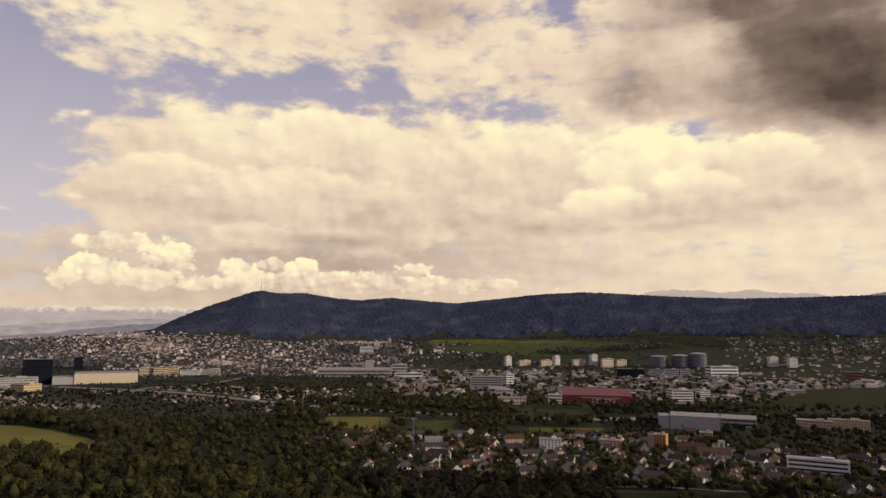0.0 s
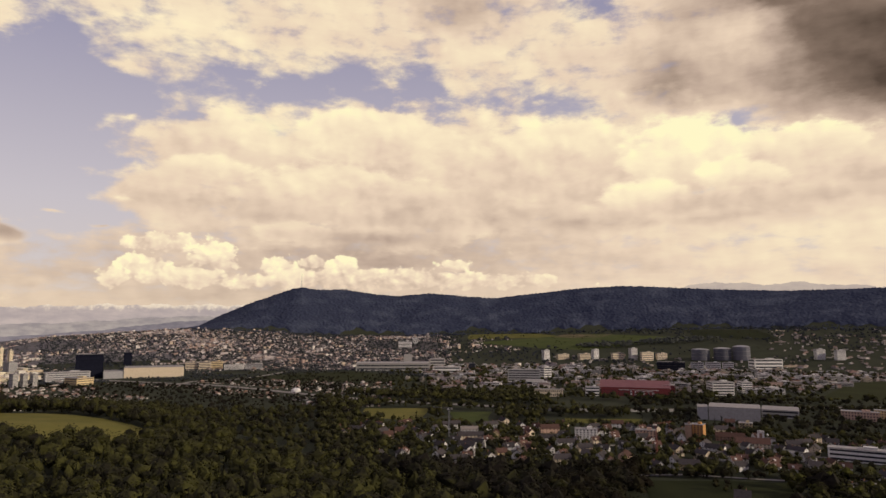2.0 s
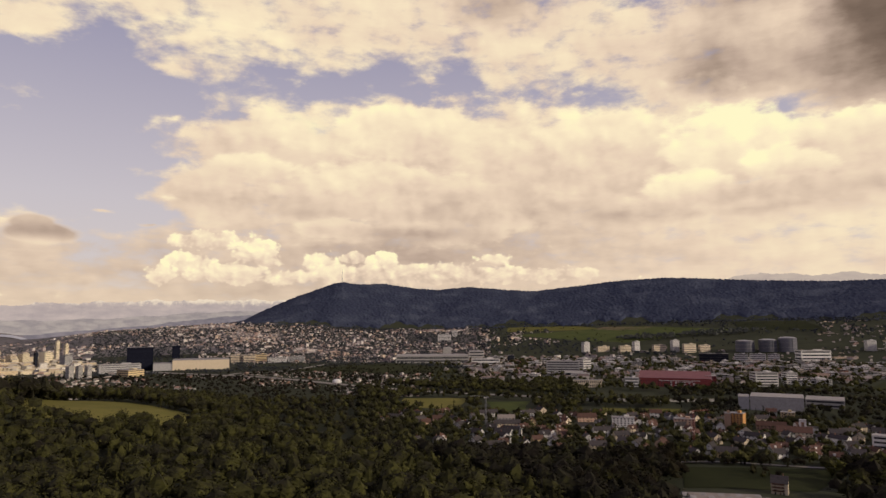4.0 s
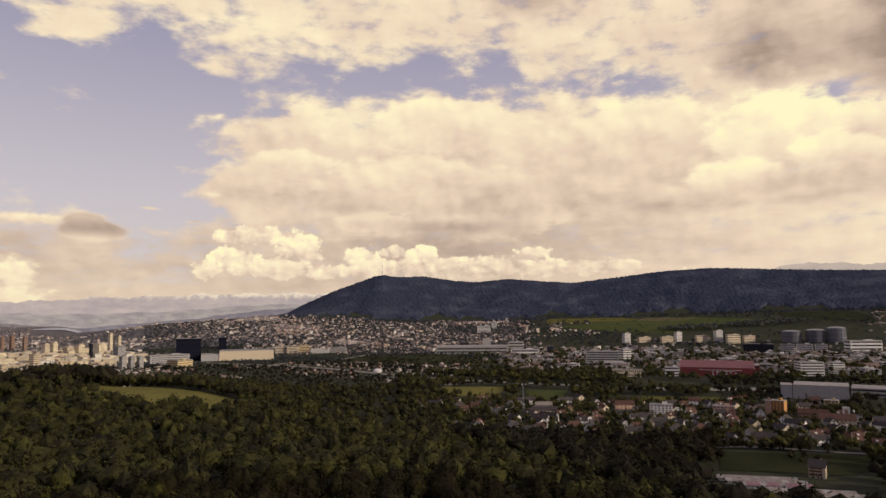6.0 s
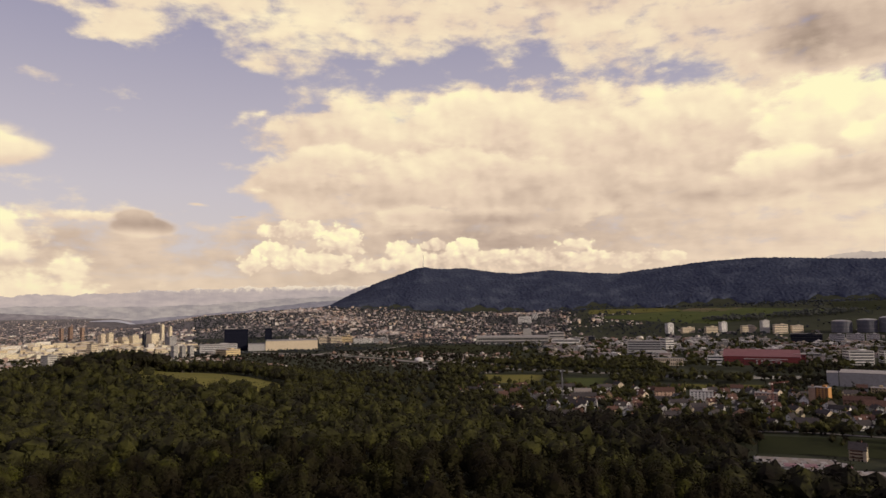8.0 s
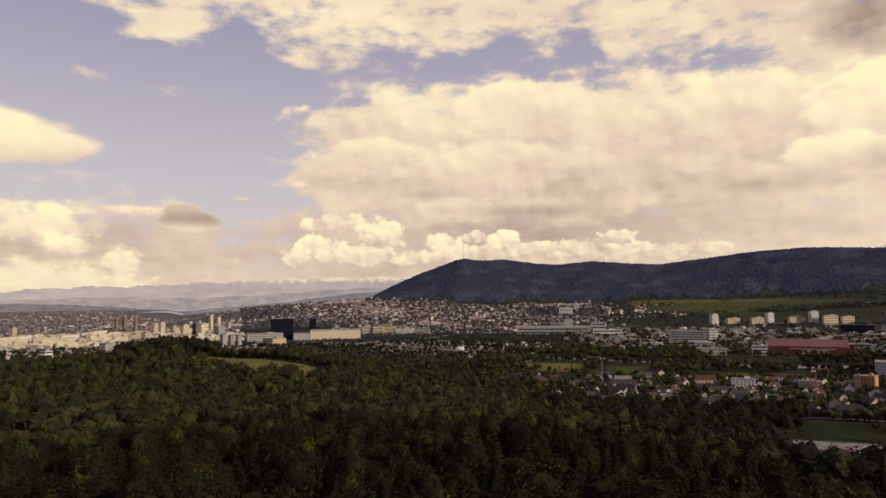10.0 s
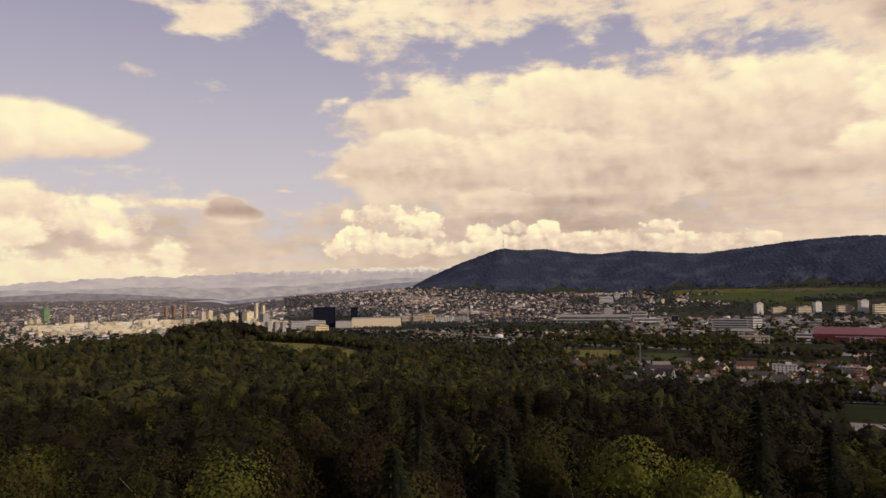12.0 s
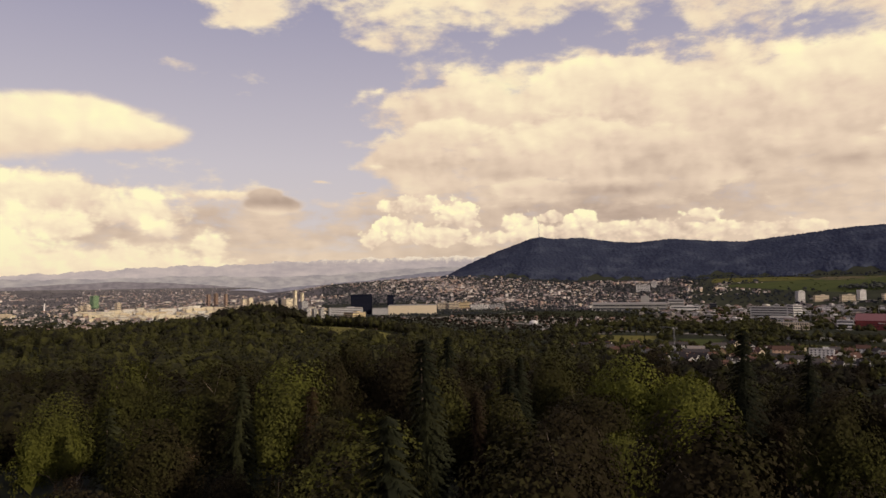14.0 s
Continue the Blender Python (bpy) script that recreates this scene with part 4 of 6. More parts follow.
def gable(name, label, w, d, eave, rise, wall, roof, glass, group="houses of the village", floors=2, dormer=False):
    """A house with a pitched roof; the ridge runs along x."""
    top = tagged(new(name), label, "house", group)
    bm = bmesh.new()
    pts = []
    for sx in (-w / 2, w / 2):
        pts.append([bm.verts.new((sx, yy, zz)) for yy, zz in ((-d / 2, 0), (d / 2, 0), (d / 2, eave), (0, eave + rise), (-d / 2, eave))])
    bm.faces.new(pts[0][::-1])
    bm.faces.new(pts[1])
    for i in range(5):
        j = (i + 1) % 5
        bm.faces.new((pts[0][i], pts[0][j], pts[1][j], pts[1][i]))
    bmesh.ops.recalc_face_normals(bm, faces=bm.faces)
    part("wall", bm, wall, top)
    slope = math.atan2(rise, d / 2)
    for side in (-1, 1):
        length = math.hypot(d / 2, rise) + 0.8
        bm = box_mesh([(0, 0, 0.14, w + 1.2, length, 0.28)])
        ob = part("roof_slope", bm, roof, top)
        mid = length / 2 - 0.02
        ob.matrix_basis = pose(0, side * mid * math.cos(slope), eave + rise - mid * math.sin(slope) + 0.05, -side * math.degrees(slope), 0, 0)
    part("chimney", box_mesh([(w * 0.22, d * 0.12, eave + rise + 0.35, 0.7, 0.7, 2.2)]), M_BRICK, top)
    n = max(2, int(w / 4.4))
    step = eave / floors
    for i in range(floors):
        for j in range(n):
            for side in (0,):
                shared("window", window_mesh(1.3, 1.5, glass), top, pose(0, 0, 0, 0, 0, side) @ pose((j + 0.5 - n / 2) * w / n, -d / 2 - 0.03, step * (i + 0.55)))
        for side in (90, -90):
            for q in (0.0,):
                shared("window", window_mesh(1.3, 1.5, glass), top, pose(0, 0, 0, 0, 0, side) @ pose(q * d, -w / 2 - 0.03, step * (i + 0.55)))
    for side in (90, -90):
        shared("window", window_mesh(1.0, 1.2, glass), top, pose(0, 0, 0, 0, 0, side) @ pose(0, -w / 2 - 0.03, eave + rise * 0.35))
    shared("door", window_mesh(1.1, 2.1, M_DOOR), top, pose(w * 0.05 + 0.1, -d / 2 - 0.05, 1.05))
    if dormer:
        part("dormer", box_mesh([(-w * 0.15, -d * 0.3, eave + rise * 0.45, 2.2, d * 0.32, 1.7)]), wall, top)
    return top


def ring_solid(bm, rings, sides=24, cap=True):
    """A solid of revolution from (radius, z) rings."""
    loops = []
    for r, z in rings:
        loops.append([bm.verts.new((r * math.cos(2 * math.pi * i / sides), r * math.sin(2 * math.pi * i / sides), z)) for i in range(sides)])
    for a, b in zip(loops, loops[1:]):
        for i in range(sides):
            j = (i + 1) % sides
            bm.faces.new((a[i], a[j], b[j], b[i]))
    if cap:
        bm.faces.new(loops[-1])
    return bm


def gas_holder(x, y, w, h, turn):
    """A round grey gas holder with posts and a shallow domed lid."""
    top = tagged(new("gas_holder"), "round grey gas holder with a shallow domed lid", "gas holder", "gas holders")
    r = w / 2
    part("drum", ring_solid(bmesh.new(), [(r, 0), (r, h * 0.9)], 32), M_SLATE, top)
    lid = part("lid", ring_solid(bmesh.new(), [(r * 1.02, h * 0.9), (r * 0.75, h * 0.96), (r * 0.4, h * 0.99), (0.5, h)], 32), M_STEEL, top)
    part("vent", ring_solid(bmesh.new(), [(1.6, h * 0.98), (1.6, h + 1.4), (0.4, h + 2.0)], 12), M_SLATE, lid)
    for i in range(12):
        a = 2 * math.pi * i / 12
        part("post", box_mesh([(math.cos(a) * (r + 0.4), math.sin(a) * (r + 0.4), h * 0.46, 1.0, 1.0, h * 0.92)]), M_SLATE, top)
    for k in (0.3, 0.6):
        part("walkway", ring_solid(bmesh.new(), [(r + 0.2, h * k), (r + 1.2, h * k), (r + 1.2, h * k + 0.5), (r + 0.2, h * k + 0.5)], 32, False), M_STEEL, top)
    stand(top, x, y, turn)


def chimney_stack(x, y, h):
    top = tagged(new("chimney_stack"), "slender white industrial chimney", "chimney")
    part("shaft", ring_solid(bmesh.new(), [(3.2, 0), (2.6, h * 0.5), (2.2, h)], 16), M_WHITE, top)
    part("collar", ring_solid(bmesh.new(), [(2.2, h - 2), (3.0, h - 1.6), (3.0, h - 0.4), (2.2, h + 0.2)], 16), M_CONCRETE, top)
    stand(top, x, y)


def dome_hall(x, y, r, h):
    top = tagged(new("dome_hall"), "small white domed hall beside the motorway", "dome")
    part("drum", ring_solid(bmesh.new(), [(r, 0), (r, h * 0.45)], 24), M_WHITE, top)
    part("dome", ring_solid(bmesh.new(), [(r * 1.03, h * 0.45), (r * 0.92, h * 0.66), (r * 0.68, h * 0.86), (r * 0.35, h * 0.97), (0.3, h)], 24), M_WHITE, top)
    stand(top, x, y)


def mast(x, y):
    """The transmitter on the summit: a tapering lattice on four legs."""
    top = tagged(new("transmitter_mast"), "tall slender lattice transmitter mast on the summit", "mast")
    h = 108.0
    for sx, sy in ((-1, -1), (-1, 1), (1, -1), (1, 1)):
        v, f = limb((sx * 3.4, sy * 3.4, -6), (sx * 0.9, sy * 0.9, h * 0.72), 0.8, 0.6, 4)
        shared("leg", quick_mesh("leg", v, f, [M_STEEL]), top)
    for k in range(9):
        z, w = h * 0.08 * (k + 1), 3.4 - 0.27 * (k + 1)
        part("brace", box_mesh([(0, -w, z, 2 * w, 0.5, 0.5), (0, w, z, 2 * w, 0.5, 0.5), (-w, 0, z, 0.5, 2 * w, 0.5), (w, 0, z, 0.5, 2 * w, 0.5)]), M_STEEL, top)
    part("antenna", ring_solid(bmesh.new(), [(0.95, h * 0.72), (0.85, h * 0.86), (0.5, h * 0.87), (0.4, h)], 10), M_STEEL, top)
    deck = part("platform", ring_solid(bmesh.new(), [(0.6, h * 0.30), (3.6, h * 0.30), (3.6, h * 0.315), (0.6, h * 0.315)], 12, False), M_STEEL, top)
    part("railing", ring_solid(bmesh.new(), [(3.6, h * 0.325), (3.75, h * 0.325), (3.75, h * 0.33), (3.6, h * 0.33)], 12, False), M_STEEL, deck)
    stand(top, x, y, 20, 2)


PALE = []


def pale_tree(x, y):
    """A round pale-blossomed tree in the row before the factory."""
    if not PALE:
        top = tagged(new("blossom_tree"), "round pale tree in light bloom", "tree", "row of pale trees")
        v, f = crown(700, 21.0, 6.4, 22, 16, 1.5, 1.0)
        shared("crown", quick_mesh("crown", v, f, [M_BLOSSOM]), top)
        v, f = trunk(701, 21.0, 0.4, 0.7, 5, 3.5)
        shared("trunk", quick_mesh("trunk", v, f, [M_BARK]), top)
        PALE.append(top)
        top.matrix_basis = pose(x, y, float(ground(x, y)))
    else:
        copy_thing(PALE[0], pose(x, y, float(ground(x, y)), 0, 0, 47 * (x % 7)))


def nursery_hall(x, y, length, width, height, turn, roof, label):
    """A long low hall with a barrel roof in ribbed sheets."""
    top = tagged(new("nursery_hall"), label, "greenhouse", "nursery halls")
    part("wall", box_mesh([(0, 0, height * 0.35, length, width, height * 0.7)]), M_GREY, top)
    n = 9
    bays = max(6, int(length / 4.5))
    for b in range(bays):
        bm = bmesh.new()
        x0, x1 = (b / bays - 0.5) * length, ((b + 1) / bays - 0.5) * length - 0.12
        rows = []
        for i in range(n + 1):
            a = math.pi * i / n
            rows.append([bm.verts.new((xx, -math.cos(a) * (width / 2 + 0.4), height * 0.68 + math.sin(a) * height * 0.42)) for xx in (x0, x1)])
        for p, q in zip(rows, rows[1:]):
            bm.faces.new((p[0], p[1], q[1], q[0]))
        part("roof_sheet", bm, roof if b % 3 else M_ROOF_FLAT, top)
    for b in range(bays + 1):
        part("rib", box_mesh([((b / bays - 0.5) * length - 0.06, -width / 2 - 0.3, height * 0.35, 0.3, 0.3, height * 0.72)]), M_STEEL, top)
    part("gutter", box_mesh([(0, -width / 2 - 0.45, height * 0.68, length, 0.4, 0.35)]), M_STEEL, top)
    return stand(top, x, y, turn)


def tower_crane(x, y, h, jib, turn, paint):
    top = tagged(new("tower_crane"), "slender tower crane above the village roofs", "crane", "tower cranes")
    for sx, sy in ((-1, -1), (-1, 1), (1, -1), (1, 1)):
        part("leg", box_mesh([(sx * 0.7, sy * 0.7, h / 2, 0.28, 0.28, h)]), paint, top)
    for k in range(int(h / 6)):
        part("brace", box_mesh([(0, -0.7, 6 * k + 1.5, 1.6, 0.14, 0.2), (0, 0.7, 6 * k + 4, 1.6, 0.14, 0.2), (0.7, 0, 6 * k + 3, 0.14, 1.6, 0.2)]), paint, top)
    arm = part("jib", box_mesh([(jib * 0.36, 0, h + 0.4, jib, 0.25, 0.25), (jib * 0.36, 0, h + 1.5, jib, 0.2, 0.2)] + [(jib * (-0.1 + 0.09 * i), 0, h + 0.9, 0.14, 0.14, 1.1) for i in range(11)]), paint, top)
    part("hook_block", box_mesh([(jib * 0.6, 0, h + 0.1, 1.2, 0.8, 0.4), (jib * 0.6, 0, h - 4, 0.1, 0.1, 8), (jib * 0.6, 0, h - 8.3, 0.6, 0.4, 0.8)]), M_STEEL, arm)
    part("cab", box_mesh([(1.2, 1.0, h - 0.6, 1.6, 1.4, 1.9)]), M_WHITE, top)
    part("counterweight", box_mesh([(-jib * 0.13, 0, h - 0.2, 2.2, 1.2, 1.8)]), M_CONCRETE, top)
    return stand(top, x, y, turn)


def chapel(x, y, turn):
    """A white modern church with an arched bell wall."""
    top = tagged(new("church"), "white church with an arched bell wall and dark roof", "church")
    part("nave", box_mesh([(0, 6, 4, 18, 12, 8)]), M_WHITE, top)
    belfry = part("bell_wall", box_mesh([(-11, 0, 9, 2.2, 5, 18), (-5, 0, 9, 2.2, 5, 18), (-8, 0, 16.5, 6, 5, 3)]), M_WHITE, top)
    part("roof", box_mesh([(0, 6, 8.3, 19, 13, 0.6)]), M_TILE_DARK, top)
    part("bell", ring_solid(bmesh.new(), [(1.2, 12.2), (0.9, 13.4), (0.5, 14.6), (0.2, 15.0)], 12), M_STEEL, belfry)
    return stand(top, x, y, turn)

block("black_tower", "black glass office tower with square plan", "tower", -1123, 1890, 71.2, 55.0, 67.8, 30.8, M_DARK, M_DARK, 18, "bands")
block("dark_block", "small black cubic building among pale halls", "building", -1215, 2272, 26.1, 30.0, 43.6, 28.2, M_DARK, M_DARK, 8, "bands")
block("white_hall", "long cream windowless warehouse hall", "warehouse", -957, 1945, 159.5, 90.0, 29.5, 26.3, M_BEIGE, M_GLASS, 2, "none", plant=False)
block("grey_hall", "low grey hall with a flat roof", "warehouse", -1017, 1902, 120.2, 60.0, 20.7, 28.2, M_GREY, M_GLASS, 2, "none", plant=False)
block("apartment_block", "beige apartment block of five storeys", "apartment block", -954, 2193, 36.9, 16.0, 25.6, 23.7, M_BEIGE, M_GLASS, 5, "bands", group="row of flats")
block("apartment_block", "beige apartment block of five storeys", "apartment block", -911, 2198, 37.0, 16.0, 27.5, 22.7, M_BEIGE, M_GLASS, 5, "bands", group="row of flats")
block("apartment_block", "beige apartment block of five storeys", "apartment block", -880, 2224, 37.4, 16.0, 27.7, 21.8, M_YELLOW, M_GLASS, 5, "bands", group="row of flats")
block("apartment_block", "beige apartment block of five storeys", "apartment block", -816, 2210, 62.5, 16.0, 19.6, 20.5, M_WHITE, M_GLASS, 5, "bands", group="row of flats")
block("apartment_block", "beige apartment block of five storeys", "apartment block", -760, 2241, 55.3, 16.0, 19.7, 19.0, M_GREY, M_GLASS, 5, "bands", group="row of flats")
block("factory_hall", "very long grey factory hall with glazed bands", "factory", -296, 2301, 245.2, 110.0, 25.0, 7.8, M_CONCRETE, M_GLASS, 3, "ribs", plant=False)
block("factory_wing", "pale factory wing with stepped roof", "factory", -152, 2428, 52.1, 60.0, 30.1, 4.1, M_CONCRETE, M_GLASS, 3, "bands")
block("factory_tower", "concrete factory tower rising over the hall", "tower", -263, 2470, 30.0, 22.0, 40.0, 6.3, M_CONCRETE, M_GLASS, 6, "none")
block("white_office", "low white office building with window bands", "office", -105, 2172, 89.5, 40.0, 19.8, 3.3, M_WHITE, M_GLASS, 2, "bands")
block("dark_office", "dark cubic office building with glass front", "office", -26, 2292, 20.6, 25.0, 24.5, 1.2, M_DARK, M_GLASS, 5, "bands")
block("office_block", "grey office block with five dark window bands", "office", 123, 1871, 88.7, 30.0, 31.8, -3.0, M_GREY, M_GLASS, 5, "bands")
block("white_office", "bright white office block with window bands", "office", 189, 1968, 24.5, 35.0, 33.2, 25.3, M_WHITE, M_GLASS, 5, "bands")
block("round_hall", "pale low hall with overhanging light roof", "hall", 143, 1739, 46.2, 40.0, 14.0, -3.8, M_WHITE, M_GLASS, 1, "bands", plant=False)
block("yellow_house", "cream villa with flat roof among trees", "house", 151, 1471, 59.8, 18.0, 15.4, -4.8, M_BEIGE, M_GLASS, 2, "grid", plant=False)
block("red_factory", "large red factory building with rows of white signs", "factory", 343, 1514, 143.3, 70.0, 18.7, -11.6, M_RED, M_GLASS, 4, "none", roof=M_ROOF_RED, plant=False)
block("stair_block", "small pale block beside the red factory", "building", 248, 1496, 29.3, 25.0, 19.0, -8.3, M_WHITE, M_GLASS, 3, "bands")
block("red_wing", "red end wing of the factory", "factory", 415, 1507, 24.3, 40.0, 23.3, -14.2, M_RED, M_GLASS, 3, "grid", plant=False)
block("tower_block", "white residential tower block of twelve storeys", "tower block", 255, 2637, 25.0, 20.0, 38.3, 27.1, M_WHITE, M_GLASS, 12, "slits", group="white tower blocks")
block("tower_block", "white residential tower block of twelve storeys", "tower block", 448, 2660, 22.0, 20.0, 35.9, 23.1, M_WHITE, M_GLASS, 12, "slits", group="white tower blocks")
block("tower_block", "white residential tower block of twelve storeys", "tower block", 581, 2605, 26.0, 20.0, 45.0, 20.1, M_WHITE, M_GLASS, 12, "slits", group="white tower blocks")
block("apartment_block", "cream apartment block stepping up the slope", "apartment block", 321, 2645, 48.7, 16.0, 21.2, 23.7, M_BEIGE, M_GLASS, 4, "slits", group="stepped flats")
block("apartment_block", "cream apartment block stepping up the slope", "apartment block", 402, 2635, 45.7, 16.0, 23.1, 22.0, M_BEIGE, M_GLASS, 4, "slits", group="stepped flats")
block("apartment_block", "cream apartment block stepping up the slope", "apartment block", 525, 2614, 48.0, 16.0, 26.8, 19.3, M_BEIGE, M_GLASS, 4, "slits", group="stepped flats")
block("apartment_block", "cream apartment block stepping up the slope", "apartment block", 627, 2581, 47.9, 16.0, 32.3, 17.0, M_BEIGE, M_GLASS, 4, "slits", group="stepped flats")
block("apartment_block", "cream apartment block stepping up the slope", "apartment block", 685, 2598, 40.3, 16.0, 24.3, 15.9, M_BEIGE, M_GLASS, 4, "slits", group="stepped flats")
gas_holder(820, 2565, 62.5, 43.3, -17.0)
gas_holder(895, 2550, 60.7, 46.7, -18.6)
gas_holder(958, 2536, 59.2, 53.9, -19.9)
block("office_block", "white banded office row before the gas holders", "office", 736, 2338, 41.4, 20.0, 25.2, -16.7, M_WHITE, M_GLASS, 4, "bands", group="office row")
block("office_block", "white banded office row before the gas holders", "office", 787, 2335, 48.5, 20.0, 25.0, -17.8, M_WHITE, M_GLASS, 4, "bands", group="office row")
block("office_block", "white banded office row before the gas holders", "office", 835, 2329, 35.3, 20.0, 24.9, -18.9, M_WHITE, M_GLASS, 4, "bands", group="office row")
block("dark_office", "broad dark grey office block", "office", 633, 2282, 87.5, 30.0, 31.8, -14.7, M_DARK, M_GLASS, 4, "grid")
block("white_office", "bright white office building with plain front", "office", 964, 2343, 98.2, 40.0, 32.4, 7.6, M_WHITE, M_GLASS, 3, "bands")
block("white_office", "white office building with curved rear", "office", 534, 1533, 47.1, 35.0, 29.2, 4.0, M_WHITE, M_GLASS, 5, "bands")
block("white_office", "white office cube with dark bands", "office", 610, 1595, 22.8, 30.0, 24.2, 2.3, M_WHITE, M_GLASS, 5, "bands")
block("grey_cube", "pale blue-grey windowless cube of the depot", "warehouse", 372, 1148, 15.7, 40.0, 20.2, -16.4, M_GREY, M_GLASS, 2, "none", plant=False)
block("depot_hall", "long pale depot hall with flat roof", "warehouse", 421, 1140, 76.4, 60.0, 21.5, -20.3, M_CONCRETE, M_GLASS, 2, "none", plant=False)
block("depot_hall", "long pale depot hall with loading doors", "warehouse", 512, 1182, 55.8, 60.0, 13.0, -23.4, M_CONCRETE, M_GLASS, 2, "bands", plant=False)
block("orange_block", "orange apartment block of ten storeys", "apartment block", 296, 929, 16.9, 16.0, 22.4, -29.7, M_ORANGE, M_GLASS, 9, "grid")
block("brown_block", "brown stair tower beside the orange flats", "apartment block", 283, 928, 7.8, 16.0, 22.4, -15.0, M_BROWN, M_GLASS, 9, "none")
block("beige_flats", "beige low-rise flats with balconies", "apartment block", 231, 944, 27.7, 14.0, 11.9, -11.9, M_PEACH, M_GLASS, 4, "grid")
block("white_flats", "white terraced flats stepping down", "apartment block", 148, 932, 29.4, 16.0, 14.2, -7.3, M_WHITE, M_GLASS, 5, "grid")
block("yellow_flats", "yellow flats with a flat roof", "apartment block", 388, 1007, 18.4, 14.0, 13.6, -21.1, M_YELLOW, M_GLASS, 4, "grid")
block("long_white_block", "long white office block with dark bands", "office", 438, 803, 63.9, 18.0, 14.6, -28.6, M_WHITE, M_GLASS, 3, "bands")
block("beige_hall", "beige hall with a flat roof", "hall", 624, 1147, 53.5, 20.0, 13.8, -28.6, M_PEACH, M_GLASS, 3, "grid")
block("orange_flats", "ochre brick flats in a row", "apartment block", 674, 1135, 59.9, 16.0, 16.4, -30.7, M_YELLOW, M_GLASS, 4, "grid")
block("red_brick_hall", "rust red hall by the railway", "hall", 1313, 2165, 53.5, 25.0, 26.5, -31.2, M_BRICK, M_GLASS, 3, "bands")
block("white_tower", "white tower block of fifteen storeys", "tower block", 1208, 2478, 31.4, 20.0, 36.6, 6.0, M_WHITE, M_GLASS, 12, "slits", group="white tower blocks")
block("white_tower", "white tower block of fifteen storeys", "tower block", 1264, 2450, 30.7, 20.0, 34.1, 4.7, M_WHITE, M_GLASS, 12, "slits", group="white tower blocks")
block("slope_block", "white slab block on the green slope", "apartment block", -330, 2963, 57.6, 14.0, 30.0, 6.7, M_WHITE, M_GLASS, 5, "bands")
block("slope_tower", "white tower block on the green slope", "tower block", -297, 3086, 23.4, 14.0, 31.2, 5.9, M_WHITE, M_GLASS, 8, "bands")
block("glass_skyscraper", "green glass skyscraper with slanting faces", "tower block", -2575, 2028, 26.0, 24.7, 58.7, 89.1, M_GREEN, M_GLASS, 30, "slits", group="towers of the town")
block("tower_block", "white tower block with sunlit side", "tower block", -2541, 1810, 19.2, 18.2, 9.0, 91.7, M_BEIGE, M_GLASS, 12, "slits", group="towers of the town")
block("tower_block", "sunlit beige stepped tower", "tower block", -2365, 1796, 14.6, 13.8, 24.8, 90.0, M_BEIGE, M_GLASS, 12, "slits", group="towers of the town")
block("tower_block", "sunlit beige stepped tower", "tower block", -2350, 1815, 17.6, 16.8, 28.7, 89.5, M_BEIGE, M_GLASS, 12, "slits", group="towers of the town")
block("tower_block", "tall beige tower block with flat roof", "tower block", -2242, 1868, 18.0, 17.1, 36.2, 87.4, M_BEIGE, M_GLASS, 14, "slits", group="towers of the town")
block("tower_block", "red brick tower in the town", "tower block", -2348, 1898, 9.2, 8.7, 7.0, 88.3, M_BRICK, M_GLASS, 10, "slits", group="towers of the town")
block("tower_block", "brown residential high-rise tower", "tower block", -2209, 2339, 12.7, 12.1, 54.1, 80.9, M_BROWN, M_GLASS, 22, "slits", group="towers of the town")
block("tower_block", "brown residential high-rise tower", "tower block", -2185, 2362, 14.6, 13.9, 58.7, 80.3, M_BROWN, M_GLASS, 22, "slits", group="towers of the town")
block("tower_block", "brown residential high-rise tower", "tower block", -2152, 2391, 12.9, 12.3, 55.4, 79.5, M_BROWN, M_GLASS, 22, "slits", group="towers of the town")
block("tower_block", "sunlit white tower block in a row", "tower block", -1705, 1984, 16.9, 16.0, 44.6, 78.2, M_BEIGE, M_GLASS, 12, "slits", group="towers of the town")
block("tower_block", "sunlit white tower block in a row", "tower block", -1687, 2001, 17.0, 16.1, 48.5, 77.6, M_CREAM, M_GLASS, 12, "slits", group="towers of the town")
block("tower_block", "sunlit white tower block in a row", "tower block", -1654, 2027, 23.3, 22.2, 32.5, 76.8, M_BEIGE, M_GLASS, 12, "slits", group="towers of the town")
block("tower_block", "sunlit white tower block in a row", "tower block", -1627, 2049, 23.5, 22.3, 36.4, 76.0, M_CREAM, M_GLASS, 12, "slits", group="towers of the town")
block("tower_block", "dark tower with blank white side", "tower block", -1508, 1951, 8.9, 8.5, 45.9, 75.3, M_DARK, M_GLASS, 12, "slits", group="towers of the town")
block("tower_block", "white slab with square windows", "tower block", -1486, 1967, 28.4, 27.0, 45.5, 74.7, M_CREAM, M_GLASS, 8, "grid", group="towers of the town")
block("tower_block", "tall slim white tower block", "tower block", -1582, 2147, 11.3, 10.8, 65.5, 74.0, M_CREAM, M_GLASS, 18, "slits", group="towers of the town")
block("tower_block", "white tower with setback top", "tower block", -1589, 2203, 11.6, 11.0, 50.7, 73.5, M_CREAM, M_GLASS, 14, "slits", group="towers of the town")
block("tower_block", "grey concrete tower block", "tower block", -1412, 1961, 26.7, 25.3, 35.8, 73.4, M_GREY, M_GLASS, 10, "slits", group="towers of the town")
